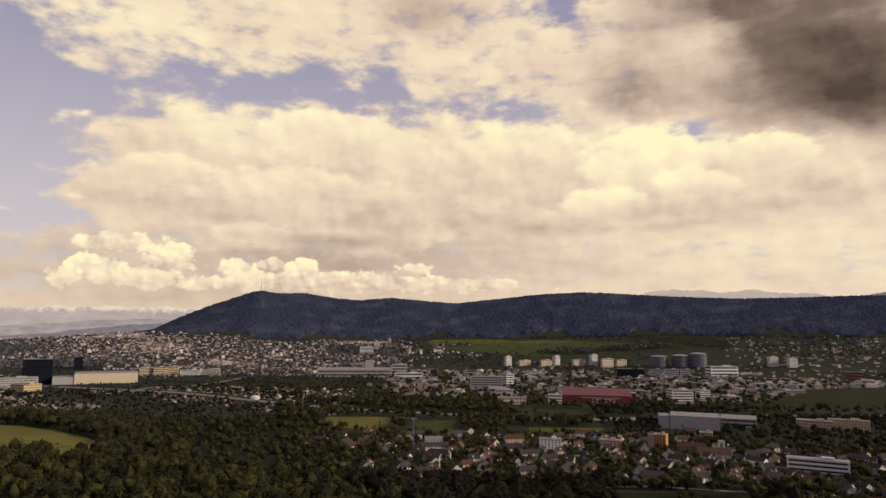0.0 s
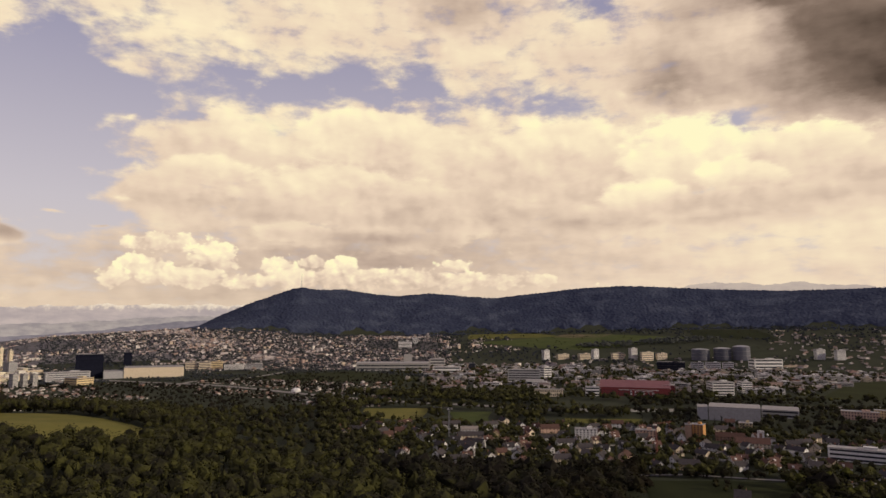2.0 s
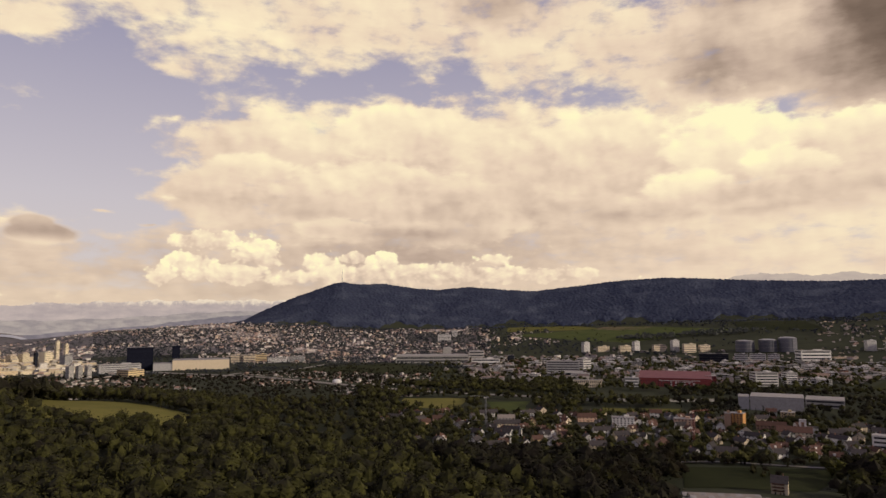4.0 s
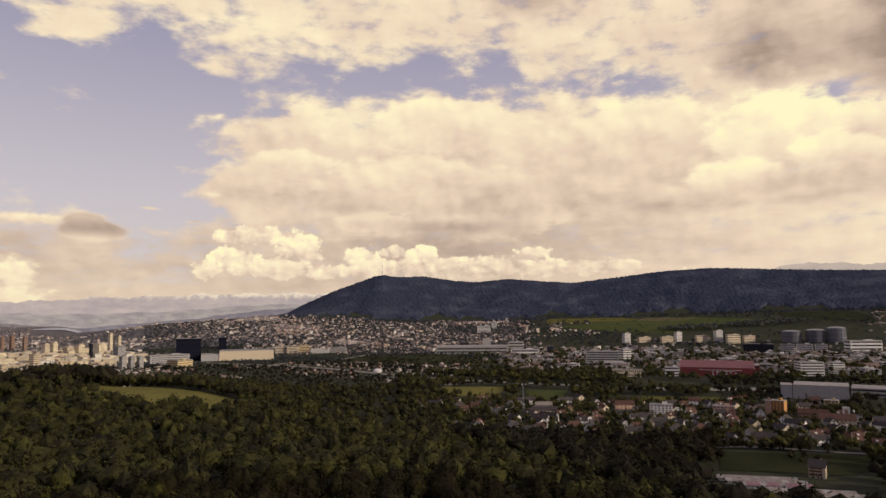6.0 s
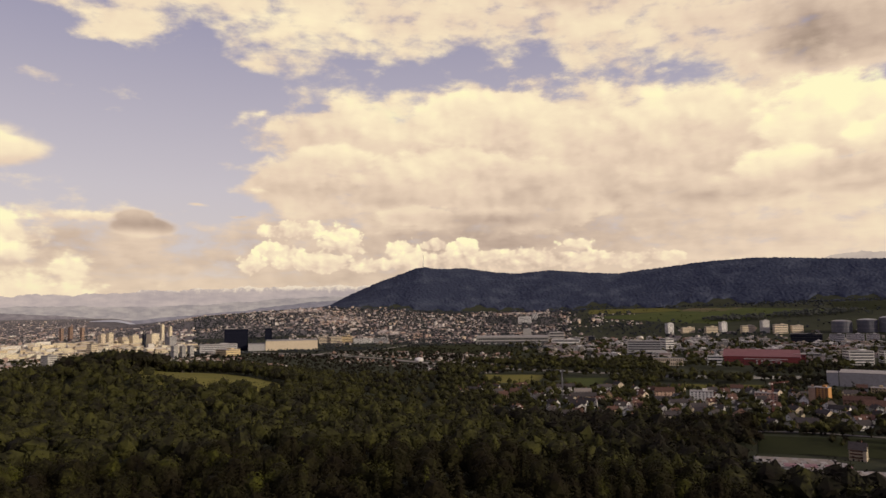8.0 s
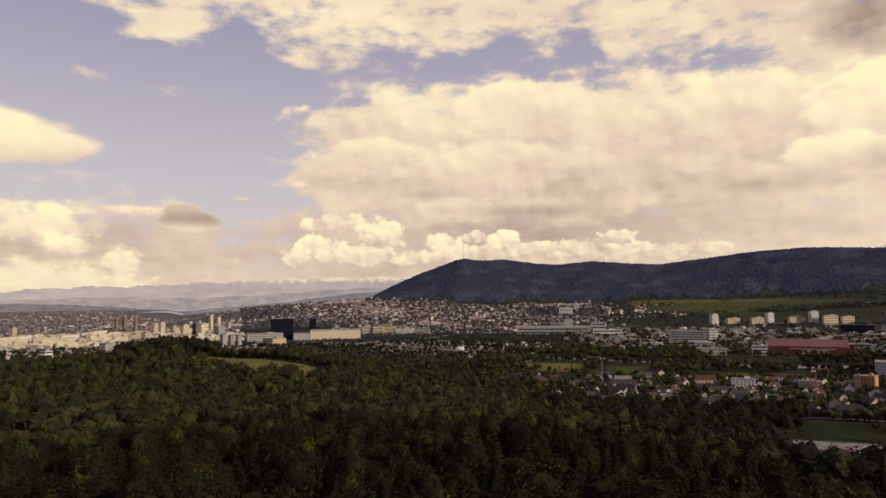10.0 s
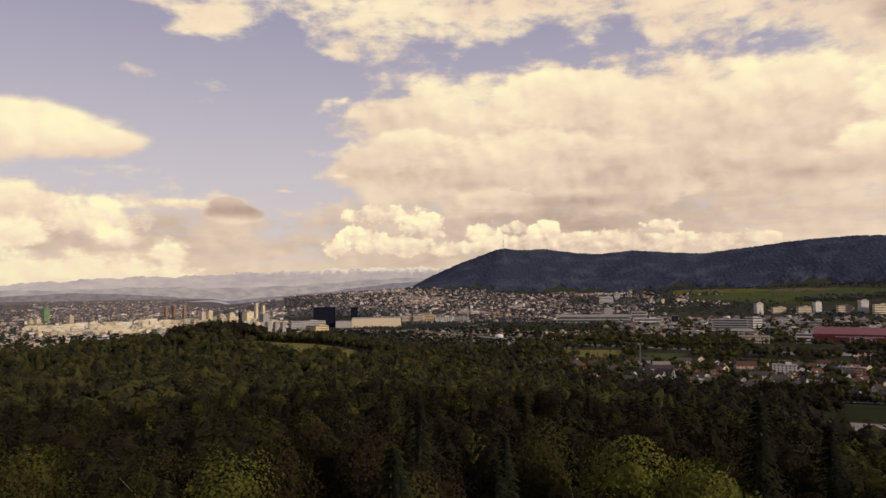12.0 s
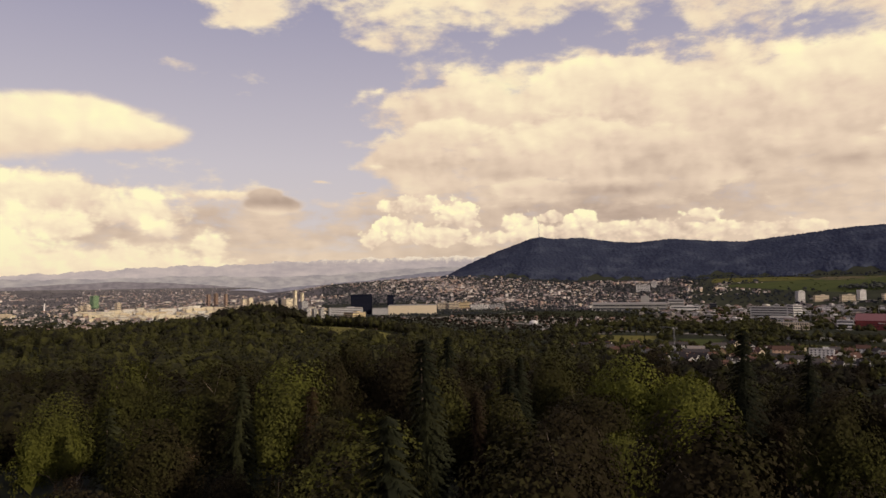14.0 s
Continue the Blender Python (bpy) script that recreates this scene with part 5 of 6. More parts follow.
block("tower_block", "pale twin slab flats with dark joints", "tower block", -1116, 1566, 14.2, 13.5, 31.7, 73.4, M_CONCRETE, M_GLASS, 10, "slits", group="towers of the town")
block("tower_block", "pale twin slab flats with dark joints", "tower block", -1099, 1578, 12.3, 11.7, 31.1, 72.8, M_CONCRETE, M_GLASS, 10, "slits", group="towers of the town")
block("tower_block", "pale twin slab flats with dark joints", "tower block", -1082, 1589, 12.4, 11.8, 30.5, 72.2, M_CONCRETE, M_GLASS, 10, "slits", group="towers of the town")
block("office_slab", "broad grey office slab with glazed front", "tower block", -1090, 1736, 104.1, 30.0, 27.4, 40.1, M_GREY, M_GLASS, 5, "slits", group="towers of the town")
block("low_block", "yellowish low block by the black tower", "tower block", -1018, 1672, 47.9, 45.5, 17.0, 69.4, M_YELLOW, M_GLASS, 3, "slits", group="towers of the town")
block("tower_block", "pale flats before the town", "tower block", -1429, 1623, 20.6, 19.6, 33.6, 79.2, M_BEIGE, M_GLASS, 6, "slits", group="towers of the town")
block("tower_block", "pale flats before the town", "tower block", -1231, 1262, 23.8, 22.6, 27.3, 82.0, M_CONCRETE, M_GLASS, 6, "slits", group="towers of the town")
block("tower_block", "pale flats before the town", "tower block", -1244, 1318, 15.0, 14.2, 28.2, 81.1, M_BEIGE, M_GLASS, 6, "slits", group="towers of the town")
block("white_flats", "white flats with balconies among trees", "tower block", -1097, 970, 16.1, 15.3, 32.8, 85.1, M_WHITE, M_GLASS, 5, "bands", group="towers of the town")
block("white_block", "white low block at the wood's edge", "tower block", -1000, 852, 15.1, 14.3, 15.0, 86.0, M_WHITE, M_GLASS, 3, "bands", group="towers of the town")
chimney_stack(-2554, 1778, 35.3)
dome_hall(-417, 1529, 10.7, 9.3)
mast(-1156, 4273)
pale_tree(-183, 1735)
pale_tree(-145, 1721)
pale_tree(-110, 1744)
pale_tree(-75, 1766)
pale_tree(-41, 1772)
stand(gable("village_house", "yellow house with red tiled pitched roof", 14.0, 9.9, 6.9, 4.8, M_YELLOW, M_TILE, M_GLASS), 26, 929, 90)
stand(gable("village_house", "yellow house with red tiled pitched roof", 14.0, 8.0, 5.9, 4.1, M_YELLOW, M_TILE, M_GLASS), 67, 920, 87)
stand(gable("village_house", "peach house with red tiled pitched roof", 26.4, 10.5, 7.2, 5.0, M_PEACH, M_TILE, M_GLASS), 104, 981, 5)
stand(gable("village_house", "white house with dark tiled pitched roof", 23.2, 10.5, 5.0, 3.4, M_WHITE, M_TILE_DARK, M_GLASS), 95, 914, 1)
stand(gable("village_house", "white house with red tiled pitched roof", 17.1, 10.5, 6.4, 4.5, M_WHITE, M_TILE, M_GLASS), 211, 1038, -10)
stand(gable("village_house", "yellow house with red tiled pitched roof", 13.2, 10.5, 5.6, 3.9, M_YELLOW, M_TILE, M_GLASS), 30, 802, 20)
stand(gable("village_house", "white house with dark tiled pitched roof", 14.0, 13.0, 5.9, 4.1, M_WHITE, M_TILE_DARK, M_GLASS), 49, 793, 78)
stand(gable("village_house", "cream house with red tiled pitched roof", 14.0, 12.3, 5.0, 3.4, M_BEIGE, M_TILE, M_GLASS), 51, 757, 58)
stand(gable("village_house", "white house with dark tiled pitched roof", 14.0, 8.0, 5.0, 3.4, M_WHITE, M_TILE_DARK, M_GLASS), 61, 702, 87)
stand(gable("village_house", "white house with dark tiled pitched roof", 17.0, 10.5, 5.0, 3.0, M_WHITE, M_TILE_DARK, M_GLASS), 93, 713, -0)
stand(gable("village_house", "grey house with dark tiled pitched roof", 13.6, 10.5, 5.0, 3.5, M_GREY, M_TILE_DARK, M_GLASS), 74, 676, 26)
stand(gable("village_house", "white house with dark tiled pitched roof", 14.0, 9.8, 8.5, 6.0, M_WHITE, M_TILE_DARK, M_GLASS), 215, 753, 56)
stand(gable("village_house", "yellow house with dark tiled pitched roof", 21.2, 10.5, 6.7, 4.7, M_YELLOW, M_TILE_DARK, M_GLASS), 229, 745, -15)
stand(gable("village_house", "cream house with dark tiled pitched roof", 9.0, 10.5, 5.7, 4.0, M_BEIGE, M_TILE_DARK, M_GLASS), 259, 766, -16)
stand(gable("village_house", "white house with red tiled pitched roof", 14.4, 10.5, 6.4, 4.5, M_WHITE, M_TILE, M_GLASS), 386, 1065, -18)
stand(gable("village_house", "white house with dark tiled pitched roof", 14.0, 10.3, 8.5, 6.0, M_WHITE, M_TILE_DARK, M_GLASS), 268, 908, 76)
stand(gable("village_house", "grey house with pale sheet pitched roof", 24.2, 10.5, 5.8, 4.1, M_GREY, M_ROOF_PALE, M_GLASS), -11, 969, 10)
stand(gable("village_house", "cream house with dark tiled pitched roof", 34.2, 10.5, 6.4, 4.5, M_BEIGE, M_TILE_DARK, M_GLASS), -8, 913, 8)
stand(gable("village_house", "white house with red tiled pitched roof", 9.9, 10.5, 7.7, 5.4, M_WHITE, M_TILE, M_GLASS), 490, 734, 6)

nursery_hall(170, 558, 60, 7.4, 4.6, -3, M_ROOF_PALE, "long pale barrel-roofed nursery hall")
nursery_hall(174, 547, 60, 7.4, 4.6, -3, M_ROOF_PALE, "long pale barrel-roofed nursery hall")
nursery_hall(178, 535, 52, 8.4, 4.6, -3, M_ROOF_PINK, "long nursery hall with a faded pink roof")
for k in range(4):
    nursery_hall(196 + 2 * k, 519 - 10.5 * k, 64, 7.4, 4.6, -3, M_ROOF_PALE, "long pale barrel-roofed nursery hall")
tower_crane(205, 785, 42, 30, 35, M_CRANE)
tower_crane(-38, 935, 38, 28, 160, M_STEEL)
chapel(377, 905, -20)
stand(gable("village_hall", "large hall with a broad rust-brown roof", 40, 18, 6, 6, M_BEIGE, M_TILE, M_GLASS), 352, 890, -18)
stand(gable("village_hall", "long hall with a brown tiled roof", 36, 14, 6, 5, M_BROWN, M_TILE, M_GLASS), 340, 935, -18)

chalet = gable("tall_house", "tall cream house with dark balconies and broad dark roof", 12.5, 11, 9.6, 5.2, M_BEIGE, M_TILE_DARK, M_GLASS, floors=4)
for z in (3.1, 5.9, 8.6):
    deck = part("balcony", box_mesh([(-1.0, -6.3, z, 9.0, 1.8, 0.3)]), M_DOOR, chalet, "dark timber balcony")
    part("railing", box_mesh([(-1.0, -7.1, z + 0.6, 9.0, 0.12, 1.0), (-5.4, -6.3, z + 0.6, 0.12, 1.8, 1.0), (3.4, -6.3, z + 0.6, 0.12, 1.8, 1.0)]), M_DOOR, deck)
stand(chalet, 226, 588, -24)


def noise_barrier(pts):
    """Pale panels between posts along the motorway."""
    top = tagged(new("noise_barrier"), "long pale noise barrier of concrete panels", "barrier")
    for (x0, y0), (x1, y1) in zip(pts, pts[1:]):
        length, turn = math.hypot(x1 - x0, y1 - y0), math.atan2(y1 - y0, x1 - x0)
        n = max(1, int(length / 14))
        for k in range(n):
            u = (k + 0.5) / n
            px, py = x0 + (x1 - x0) * u, y0 + (y1 - y0) * u
            z = float(ground(px, py))
            ob = part("panel", box_mesh([(0, 0, 2.6, length / n - 0.5, 0.3, 5.2)]), M_CONCRETE, top)
            ob.matrix_basis = pose(px, py, z - 0.3, 0, 0, math.degrees(turn))
            ob = part("post", box_mesh([(-length / n / 2, 0, 2.8, 0.5, 0.5, 5.6)]), M_STEEL, top)
            ob.matrix_basis = pose(px, py, z - 0.3, 0, 0, math.degrees(turn))


noise_barrier([(60, 1245), (155, 1214), (273, 1216), (380, 1226)])

# signs on the red factory: plain pale bars
factory = bpy.data.objects["red_factory"]
front = -35.2
bm = bmesh.new()
w, h0, h1 = 74, 16.6, 31.0
pts = [bm.verts.new(p) for p in ((-w, -35, h0), (w, -35, h0), (w, 35, h0), (-w, 35, h0), (-w, 18, h1), (w, 18, h1))]
for f in ((0, 1, 5, 4), (1, 2, 5), (2, 3, 4, 5), (3, 0, 4)):
    bm.faces.new([pts[i] for i in f])
part("sloping_roof", bm, M_ROOF_RED, factory, "faded pink-red sloping sheet roof")
for k in range(26):
    shared("sign_bar", window_mesh(2.4, 1.1, M_WHITE), factory, pose(-32 + 3.2 * k, front, 14.2))
for k in range(9):
    shared("sign_bar", window_mesh(3.0, 1.0, M_WHITE), factory, pose(2 + 4.0 * k, front, 11.5))
for i in range(5):
    for j in range(6):
        shared("window", window_mesh(3.6, 1.2, M_WHITE if (i + j) % 3 else M_GLASS), factory, pose(-8 + 9 * j, front, 2.0 + 2.2 * i))
for i in range(3):
    for j in range(11):
        shared("window", window_mesh(3.0, 1.4, M_GLASS), factory, pose(-70 + 6 * j, front, 3 + 4.5 * i))

# ---- fields, roads and water ----
def draped(name, label, category, corners, mat, lift=0.35, n=14):
    """A patch between four corners, laid over the land."""
    (a, b, c, d) = [np.array(p, float) for p in corners]
    u, v = np.meshgrid(np.linspace(0, 1, n), np.linspace(0, 1, n), indexing="ij")
    u, v = u[..., None], v[..., None]
    p = (a * (1 - u) + b * u) * (1 - v) + (d * (1 - u) + c * u) * v
    wob = 6 * np.sin(p[..., :1] / 23) * np.sin(p[..., 1:] / 31)
    p = p + wob
    z = ground(p[..., 0], p[..., 1]) + lift
    verts = np.concatenate([p, z[..., None]], -1).reshape(-1, 3)
    faces = [(i * n + j, (i + 1) * n + j, (i + 1) * n + j + 1, i * n + j + 1) for i in range(n - 1) for j in range(n - 1)]
    ob = new(name, mesh_from(name, verts, faces, mat, True))
    return tagged(ob, label, category, kind="structure")


def roadway(name, label, pts, width, mat, lift=0.5):
    p = np.array(pts, float)
    t = np.linspace(0, len(p) - 1, len(p) * 10)
    q = np.stack([np.interp(t, np.arange(len(p)), p[:, k]) for k in (0, 1)], -1)
    for _ in range(12):
        q[1:-1] = (q[:-2] + q[2:] + 2 * q[1:-1]) / 4
    d = np.gradient(q, axis=0)
    nrm = np.stack([-d[:, 1], d[:, 0]], -1) / np.linalg.norm(d, axis=1, keepdims=True)
    l, r = q + nrm * width / 2, q - nrm * width / 2
    verts = []
    for a in (l, r):
        verts += [(x, y, float(z)) for (x, y), z in zip(a, ground(a[:, 0], a[:, 1]) + lift)]
    m = len(q)
    faces = [(i, m + i, m + i + 1, i + 1) for i in range(m - 1)]
    ob = new(name, mesh_from(name, verts, faces, mat, True))
    return tagged(ob, label, "road", kind="structure")


MOTORWAY = [(-1100, 1820), (-915, 1751), (-774, 1700), (-667, 1665), (-523, 1576), (-424, 1503), (-308, 1428), (-204, 1365), (-100, 1325), (20, 1278), (155, 1232), (273, 1234), (395, 1245), (640, 1300), (900, 1330)]
RAMP = [(-761, 1670), (-768, 1789), (-674, 1830), (-636, 2010), (-622, 2221), (-544, 2405), (-475, 2490)]
roadway("road", "pale grey motorway crossing the valley", MOTORWAY, 24, M_ROAD, 1.2)
roadway("road", "curving grey slip road towards the town", RAMP, 14, M_ROAD, 0.8)
roadway("road", "narrow lane between village gardens", [(30, 500), (48, 560), (63, 611), (82, 651), (95, 676), (150, 705), (216, 720), (292, 699), (380, 690)], 6, M_ROAD, 0.6)
roadway("road", "village street between houses", [(-120, 1000), (-20, 960), (90, 930), (220, 860), (420, 820), (560, 800)], 8, M_ROAD, 0.5)

FIELDS = [
    ("field", "bright green meadow strip beside the river woods", ((-190, 1105), (-85, 1095), (-95, 1245), (-205, 1245)), M_MEADOW),
    ("field", "bright green sports field", ((-45, 1070), (22, 1072), (22, 1200), (-48, 1200)), M_FIELD),
    ("field", "wide dark green lawn on the valley floor", ((708, 1460), (1050, 1420), (1400, 2055), (979, 1851)), M_FIELD_DULL),
    ("field", "long green embankment before the factory", ((-700, 1890), (-330, 1760), (-60, 1860), (-420, 2190)), M_FIELD_DULL),
    ("field", "green sloping pasture under the wooded hill", ((-30, 3120), (430, 2860), (950, 3080), (520, 3420)), M_FIELD),
    ("field", "green pasture on the slope", ((960, 3080), (1250, 2900), (1300, 3250), (1010, 3390)), M_FIELD_DULL),
    ("field", "olive pasture on the upper slope", ((-60, 3250), (400, 3300), (300, 3560), (-60, 3520)), M_MEADOW),
    ("field", "green orchard ground at the village edge", ((150, 596), (262, 600), (330, 690), (165, 690)), M_FIELD_DULL),
    ("field", "mown strip beside the motorway", ((137, 1078), (240, 1066), (262, 1118), (143, 1130)), M_MEADOW),
    ("field", "bare brown field on the slope", ((350, 3280), (560, 3200), (640, 3330), (420, 3420)), M_EARTH),
]
for name, label, corners, mat in FIELDS:
    draped(name, label, "field", corners, mat)


def ridge_meadow():
    a = np.linspace(0, 2 * np.pi, 49)[:-1]
    verts, faces = [(-500, 762)], []
    rings = np.linspace(0.15, 1.0, 8)
    for k in rings:
        for t in a:
            u, w = 154 * k * math.cos(t), 86 * k * math.sin(t)
            verts.append((-500 - u * 0.906 + w * 0.423, 762 + u * 0.423 + w * 0.906))
    m = len(a)
    faces += [(0, 1 + i, 1 + (i + 1) % m) for i in range(m)]
    for k in range(len(rings) - 1):
        for i in range(m):
            j = (i + 1) % m
            faces.append((1 + k * m + i, 1 + (k + 1) * m + i, 1 + (k + 1) * m + j, 1 + k * m + j))
    v = np.array(verts)
    v = np.concatenate([v, (ground(v[:, 0], v[:, 1]) + 0.4)[:, None]], 1)
    tagged(new("meadow", mesh_from("meadow", v, faces, M_MEADOW, True)), "yellow-green hilltop meadow framed by trees", "meadow", kind="structure")


ridge_meadow()


def polar(rng, n, az0, az1, r0, r1):
    r = np.sqrt(rng.uniform(r0 ** 2, r1 ** 2, n))
    t = np.radians(rng.uniform(az0, az1, n))
    return EYE_X - r * np.sin(t), EYE_Y + r * np.cos(t)


# footprints that trees and small houses keep clear of
FOOT = []
for o in bpy.data.objects:
    if o.parent is None and o.get("category") and not o.get("kind") and o.get("category") not in ("tree", "wood"):
        body = [c for c in o.children if c.name.startswith(("wall", "drum", "nave", "shaft"))]
        half = np.abs(np.array([v.co for v in body[0].data.vertices])).max(0) if body else (4, 4)
        FOOT.append((*o.matrix_basis.translation.xy, o.matrix_basis.to_euler().z, half[0], half[1]))


def clear_of(x, y, margin=4.0, k=1.0):
    ok = np.ones(len(x), bool)
    for fx, fy, turn, hw, hd in FOOT:
        c, s = math.cos(turn), math.sin(turn)
        u, v = (x - fx) * c + (y - fy) * s, (y - fy) * c - (x - fx) * s
        before = 42 if hw > 12 and margin < 3 else 0
        ok &= (np.abs(u) > hw + margin) | (v > hd + margin) | (v < -hd - margin - before)
    for pts, w in ((MOTORWAY, 32), (RAMP, 14)):
        p = np.array(pts, float)
        for a, b in zip(p, p[1:]):
            d = b - a
            u = np.clip(((x - a[0]) * d[0] + (y - a[1]) * d[1]) / (d @ d), 0, 1)
            ok &= np.hypot(x - a[0] - u * d[0], y - a[1] - u * d[1]) > w + margin
    return ok


def inside(x, y, corners):
    c = np.array(corners, float)
    s = np.ones(len(x), bool)
    for a, b in zip(c, np.roll(c, -1, 0)):
        s &= (b[0] - a[0]) * (y - a[1]) - (b[1] - a[1]) * (x - a[0]) > -1500
    return s


def in_field(x, y):
    out = np.zeros(len(x), bool)
    for _, _, corners, _ in FIELDS:
        out |= inside(x, y, corners)
    return out


def in_lake(x, y):
    r, az = spread(x, y)
    return (az > 31) & (az < 41.5) & (r > 4380)


def patchy(x, y, scale, seed=0.0):
    """A slow wave field for clumping, about -1 to 1."""
    return np.sin(x / scale + seed) * np.cos(y / scale * 1.3 - seed) * 0.6 + np.sin((x + y) / scale * 0.47 + 2 * seed) * 0.5


# ---- the village: houses with pitched roofs, each a thing ----
def village():
    rng = np.random.default_rng(21)
    kinds = []
    for i, (w, d, e, r, wall, roof, text) in enumerate([
            (12, 10, 5.6, 4.2, M_WHITE, M_TILE, "white house with red tiled pitched roof"), (14, 11, 5.8, 4.6, M_WHITE, M_TILE_DARK, "white house with dark tiled pitched roof"),
            (11, 9, 5.4, 4.0, M_BEIGE, M_TILE, "cream house with red tiled pitched roof"), (18, 11, 8.2, 4.4, M_BEIGE, M_TILE_DARK, "cream block of flats with dark pitched roof"),
            (13, 10, 5.6, 4.4, M_GREY, M_TILE_DARK, "grey house with dark tiled pitched roof"), (22, 11, 8.4, 4.0, M_WHITE, M_TILE_DARK, "long white terrace with dark pitched roof"),
            (12, 10, 5.6, 4.4, M_YELLOW, M_TILE, "yellow house with red tiled pitched roof"), (13, 11, 5.8, 4.4, M_PEACH, M_TILE, "peach house with red tiled pitched roof")]):
        kinds.append(gable("village_house", text, w, d, e, r, wall, roof, M_GLASS, floors=3 if e > 8 else 2, dormer=i % 2 == 0))
    x, y = lattice(rng, -260, 640, 560, 1090, 30)
    r, az = spread(x, y)
    s = (x - 47) * 0.822 + (y + 91) * 0.569
    ok = (s > 352) & ~((x > 100) & (x < 340) & (y < 725)) & (r < 1085) & (az < 13) & (az > -36) & clear_of(x, y, 12) & ~in_field(x, y) & (patchy(x, y, 60) > -0.42) & (rng.random(len(x)) < 0.84)
    used = set()
    for px, py in zip(x[ok], y[ok]):
        base = kinds[rng.choice(8, p=[0.22, 0.24, 0.12, 0.08, 0.15, 0.12, 0.03, 0.04])]
        turn = (20 if rng.random() < 0.75 else -25) + rng.choice([0, 90]) + rng.normal() * 8
        m = pose(px, py, float(ground(px, py)) - 0.4, 0, 0, turn)
        if base in used:
            copy_thing(base, m)
        else:
            used.add(base)
            base.matrix_basis = m
    return x[ok], y[ok]


HOUSE_X, HOUSE_Y = village()


# ---- halls and offices of the industrial band, each a thing ----
def works():
    rng = np.random.default_rng(31)
    kinds = []
    for w, d, h, n, wall, text, name in [(38, 22, 11, 3, M_WHITE, "white office building with dark bands", "office_building"), (60, 34, 9, 2, M_GREY, "grey workshop hall with flat roof", "workshop_hall"),
                                         (30, 18, 14, 4, M_CONCRETE, "concrete office building with window bands", "office_building"), (48, 30, 8, 2, M_CONCRETE, "pale warehouse with flat gravel roof", "warehouse"),
                                         (26, 16, 12, 4, M_BEIGE, "cream flats with window bands", "flats"), (34, 24, 9, 2, M_BRICK, "brick red workshop hall", "workshop_hall"), (44, 16, 13, 4, M_WHITE, "white slab of flats", "flats")]:
        kinds.append(block(name, text, "building", 0, 0, w, d, h, 0, wall, M_GLASS, n, "bands", group="buildings of the works"))
    x, y = lattice(rng, -700, 1500, 1560, 2560, 57)
    r, az = spread(x, y)
    ok = (r > 1640) & (r < 2480) & (az < 6) & (az > -37) & clear_of(x, y, 26) & ~in_field(x, y) & (rng.random(len(x)) < np.where(r > 2050, 0.72, 0.3))
    used = set()
    for px, py, a in zip(x[ok], y[ok], az[ok]):
        base = kinds[rng.integers(len(kinds))]
        m = pose(px, py, float(ground(px, py)) - 0.4, 0, 0, -8 + rng.choice([0, 0, 90]) + rng.normal() * 3)
        if base in used:
            copy_thing(base, m)
        else:
            used.add(base)
            base.matrix_basis = m
    return x[ok], y[ok]


WORK_X, WORK_Y = works()


# ---- the far town and the garden sheds ----
def roofed_box(w, d, h, rise):
    v = [(-w, -d, 0), (w, -d, 0), (w, d, 0), (-w, d, 0), (-w, -d, h), (w, -d, h), (w, d, h), (-w, d, h)]
    walls_f = [(0, 1, 5), (0, 5, 4), (1, 2, 6), (1, 6, 5), (2, 3, 7), (2, 7, 6), (3, 0, 4), (3, 4, 7)]
    o = 1.06
    rv = [(-w * o, -d * o, h), (w * o, -d * o, h), (w * o, d * o, h), (-w * o, d * o, h), (-w * 0.7, 0, h + rise), (w * 0.7, 0, h + rise)]
    roof_f = [(0, 1, 5), (0, 5, 4), (1, 2, 5), (2, 3, 4), (2, 4, 5), (3, 0, 4)]
    return (np.array(v, float), np.array(walls_f)), (np.array(rv, float), np.array(roof_f))


def blocks_of(name, text, category, x, y, size, shapes, rng, wall, roof, turn):
    which = rng.integers(0, len(shapes), len(x))
    z = ground(x, y) - 0.8
    for k, (mat, suffix) in enumerate(((wall, "walls"), (roof, "roofs"))):
        vs, fs, count = [], [], 0
        for q, shape in enumerate(shapes):
            i = np.nonzero(which == q)[0]
            tv, tf = shape[k]
            c, s = np.cos(turn[i])[:, None], np.sin(turn[i])[:, None]
            sc = size[i][:, None]
            v = np.stack([(tv[:, 0] * c - tv[:, 1] * s) * sc + x[i][:, None], (tv[:, 0] * s + tv[:, 1] * c) * sc + y[i][:, None], tv[:, 2] * sc + z[i][:, None]], -1)
            vs.append(v.reshape(-1, 3))
            fs.append((tf[None] + (np.arange(len(i)) * len(tv))[:, None, None]).reshape(-1, 3) + count)
            count += v.shape[0] * v.shape[1]
        ob = new(name + "_" + suffix, quick_mesh(name, np.concatenate(vs), np.concatenate(fs), [mat]))
        tagged(ob, text + " " + suffix, category, kind="stuff")


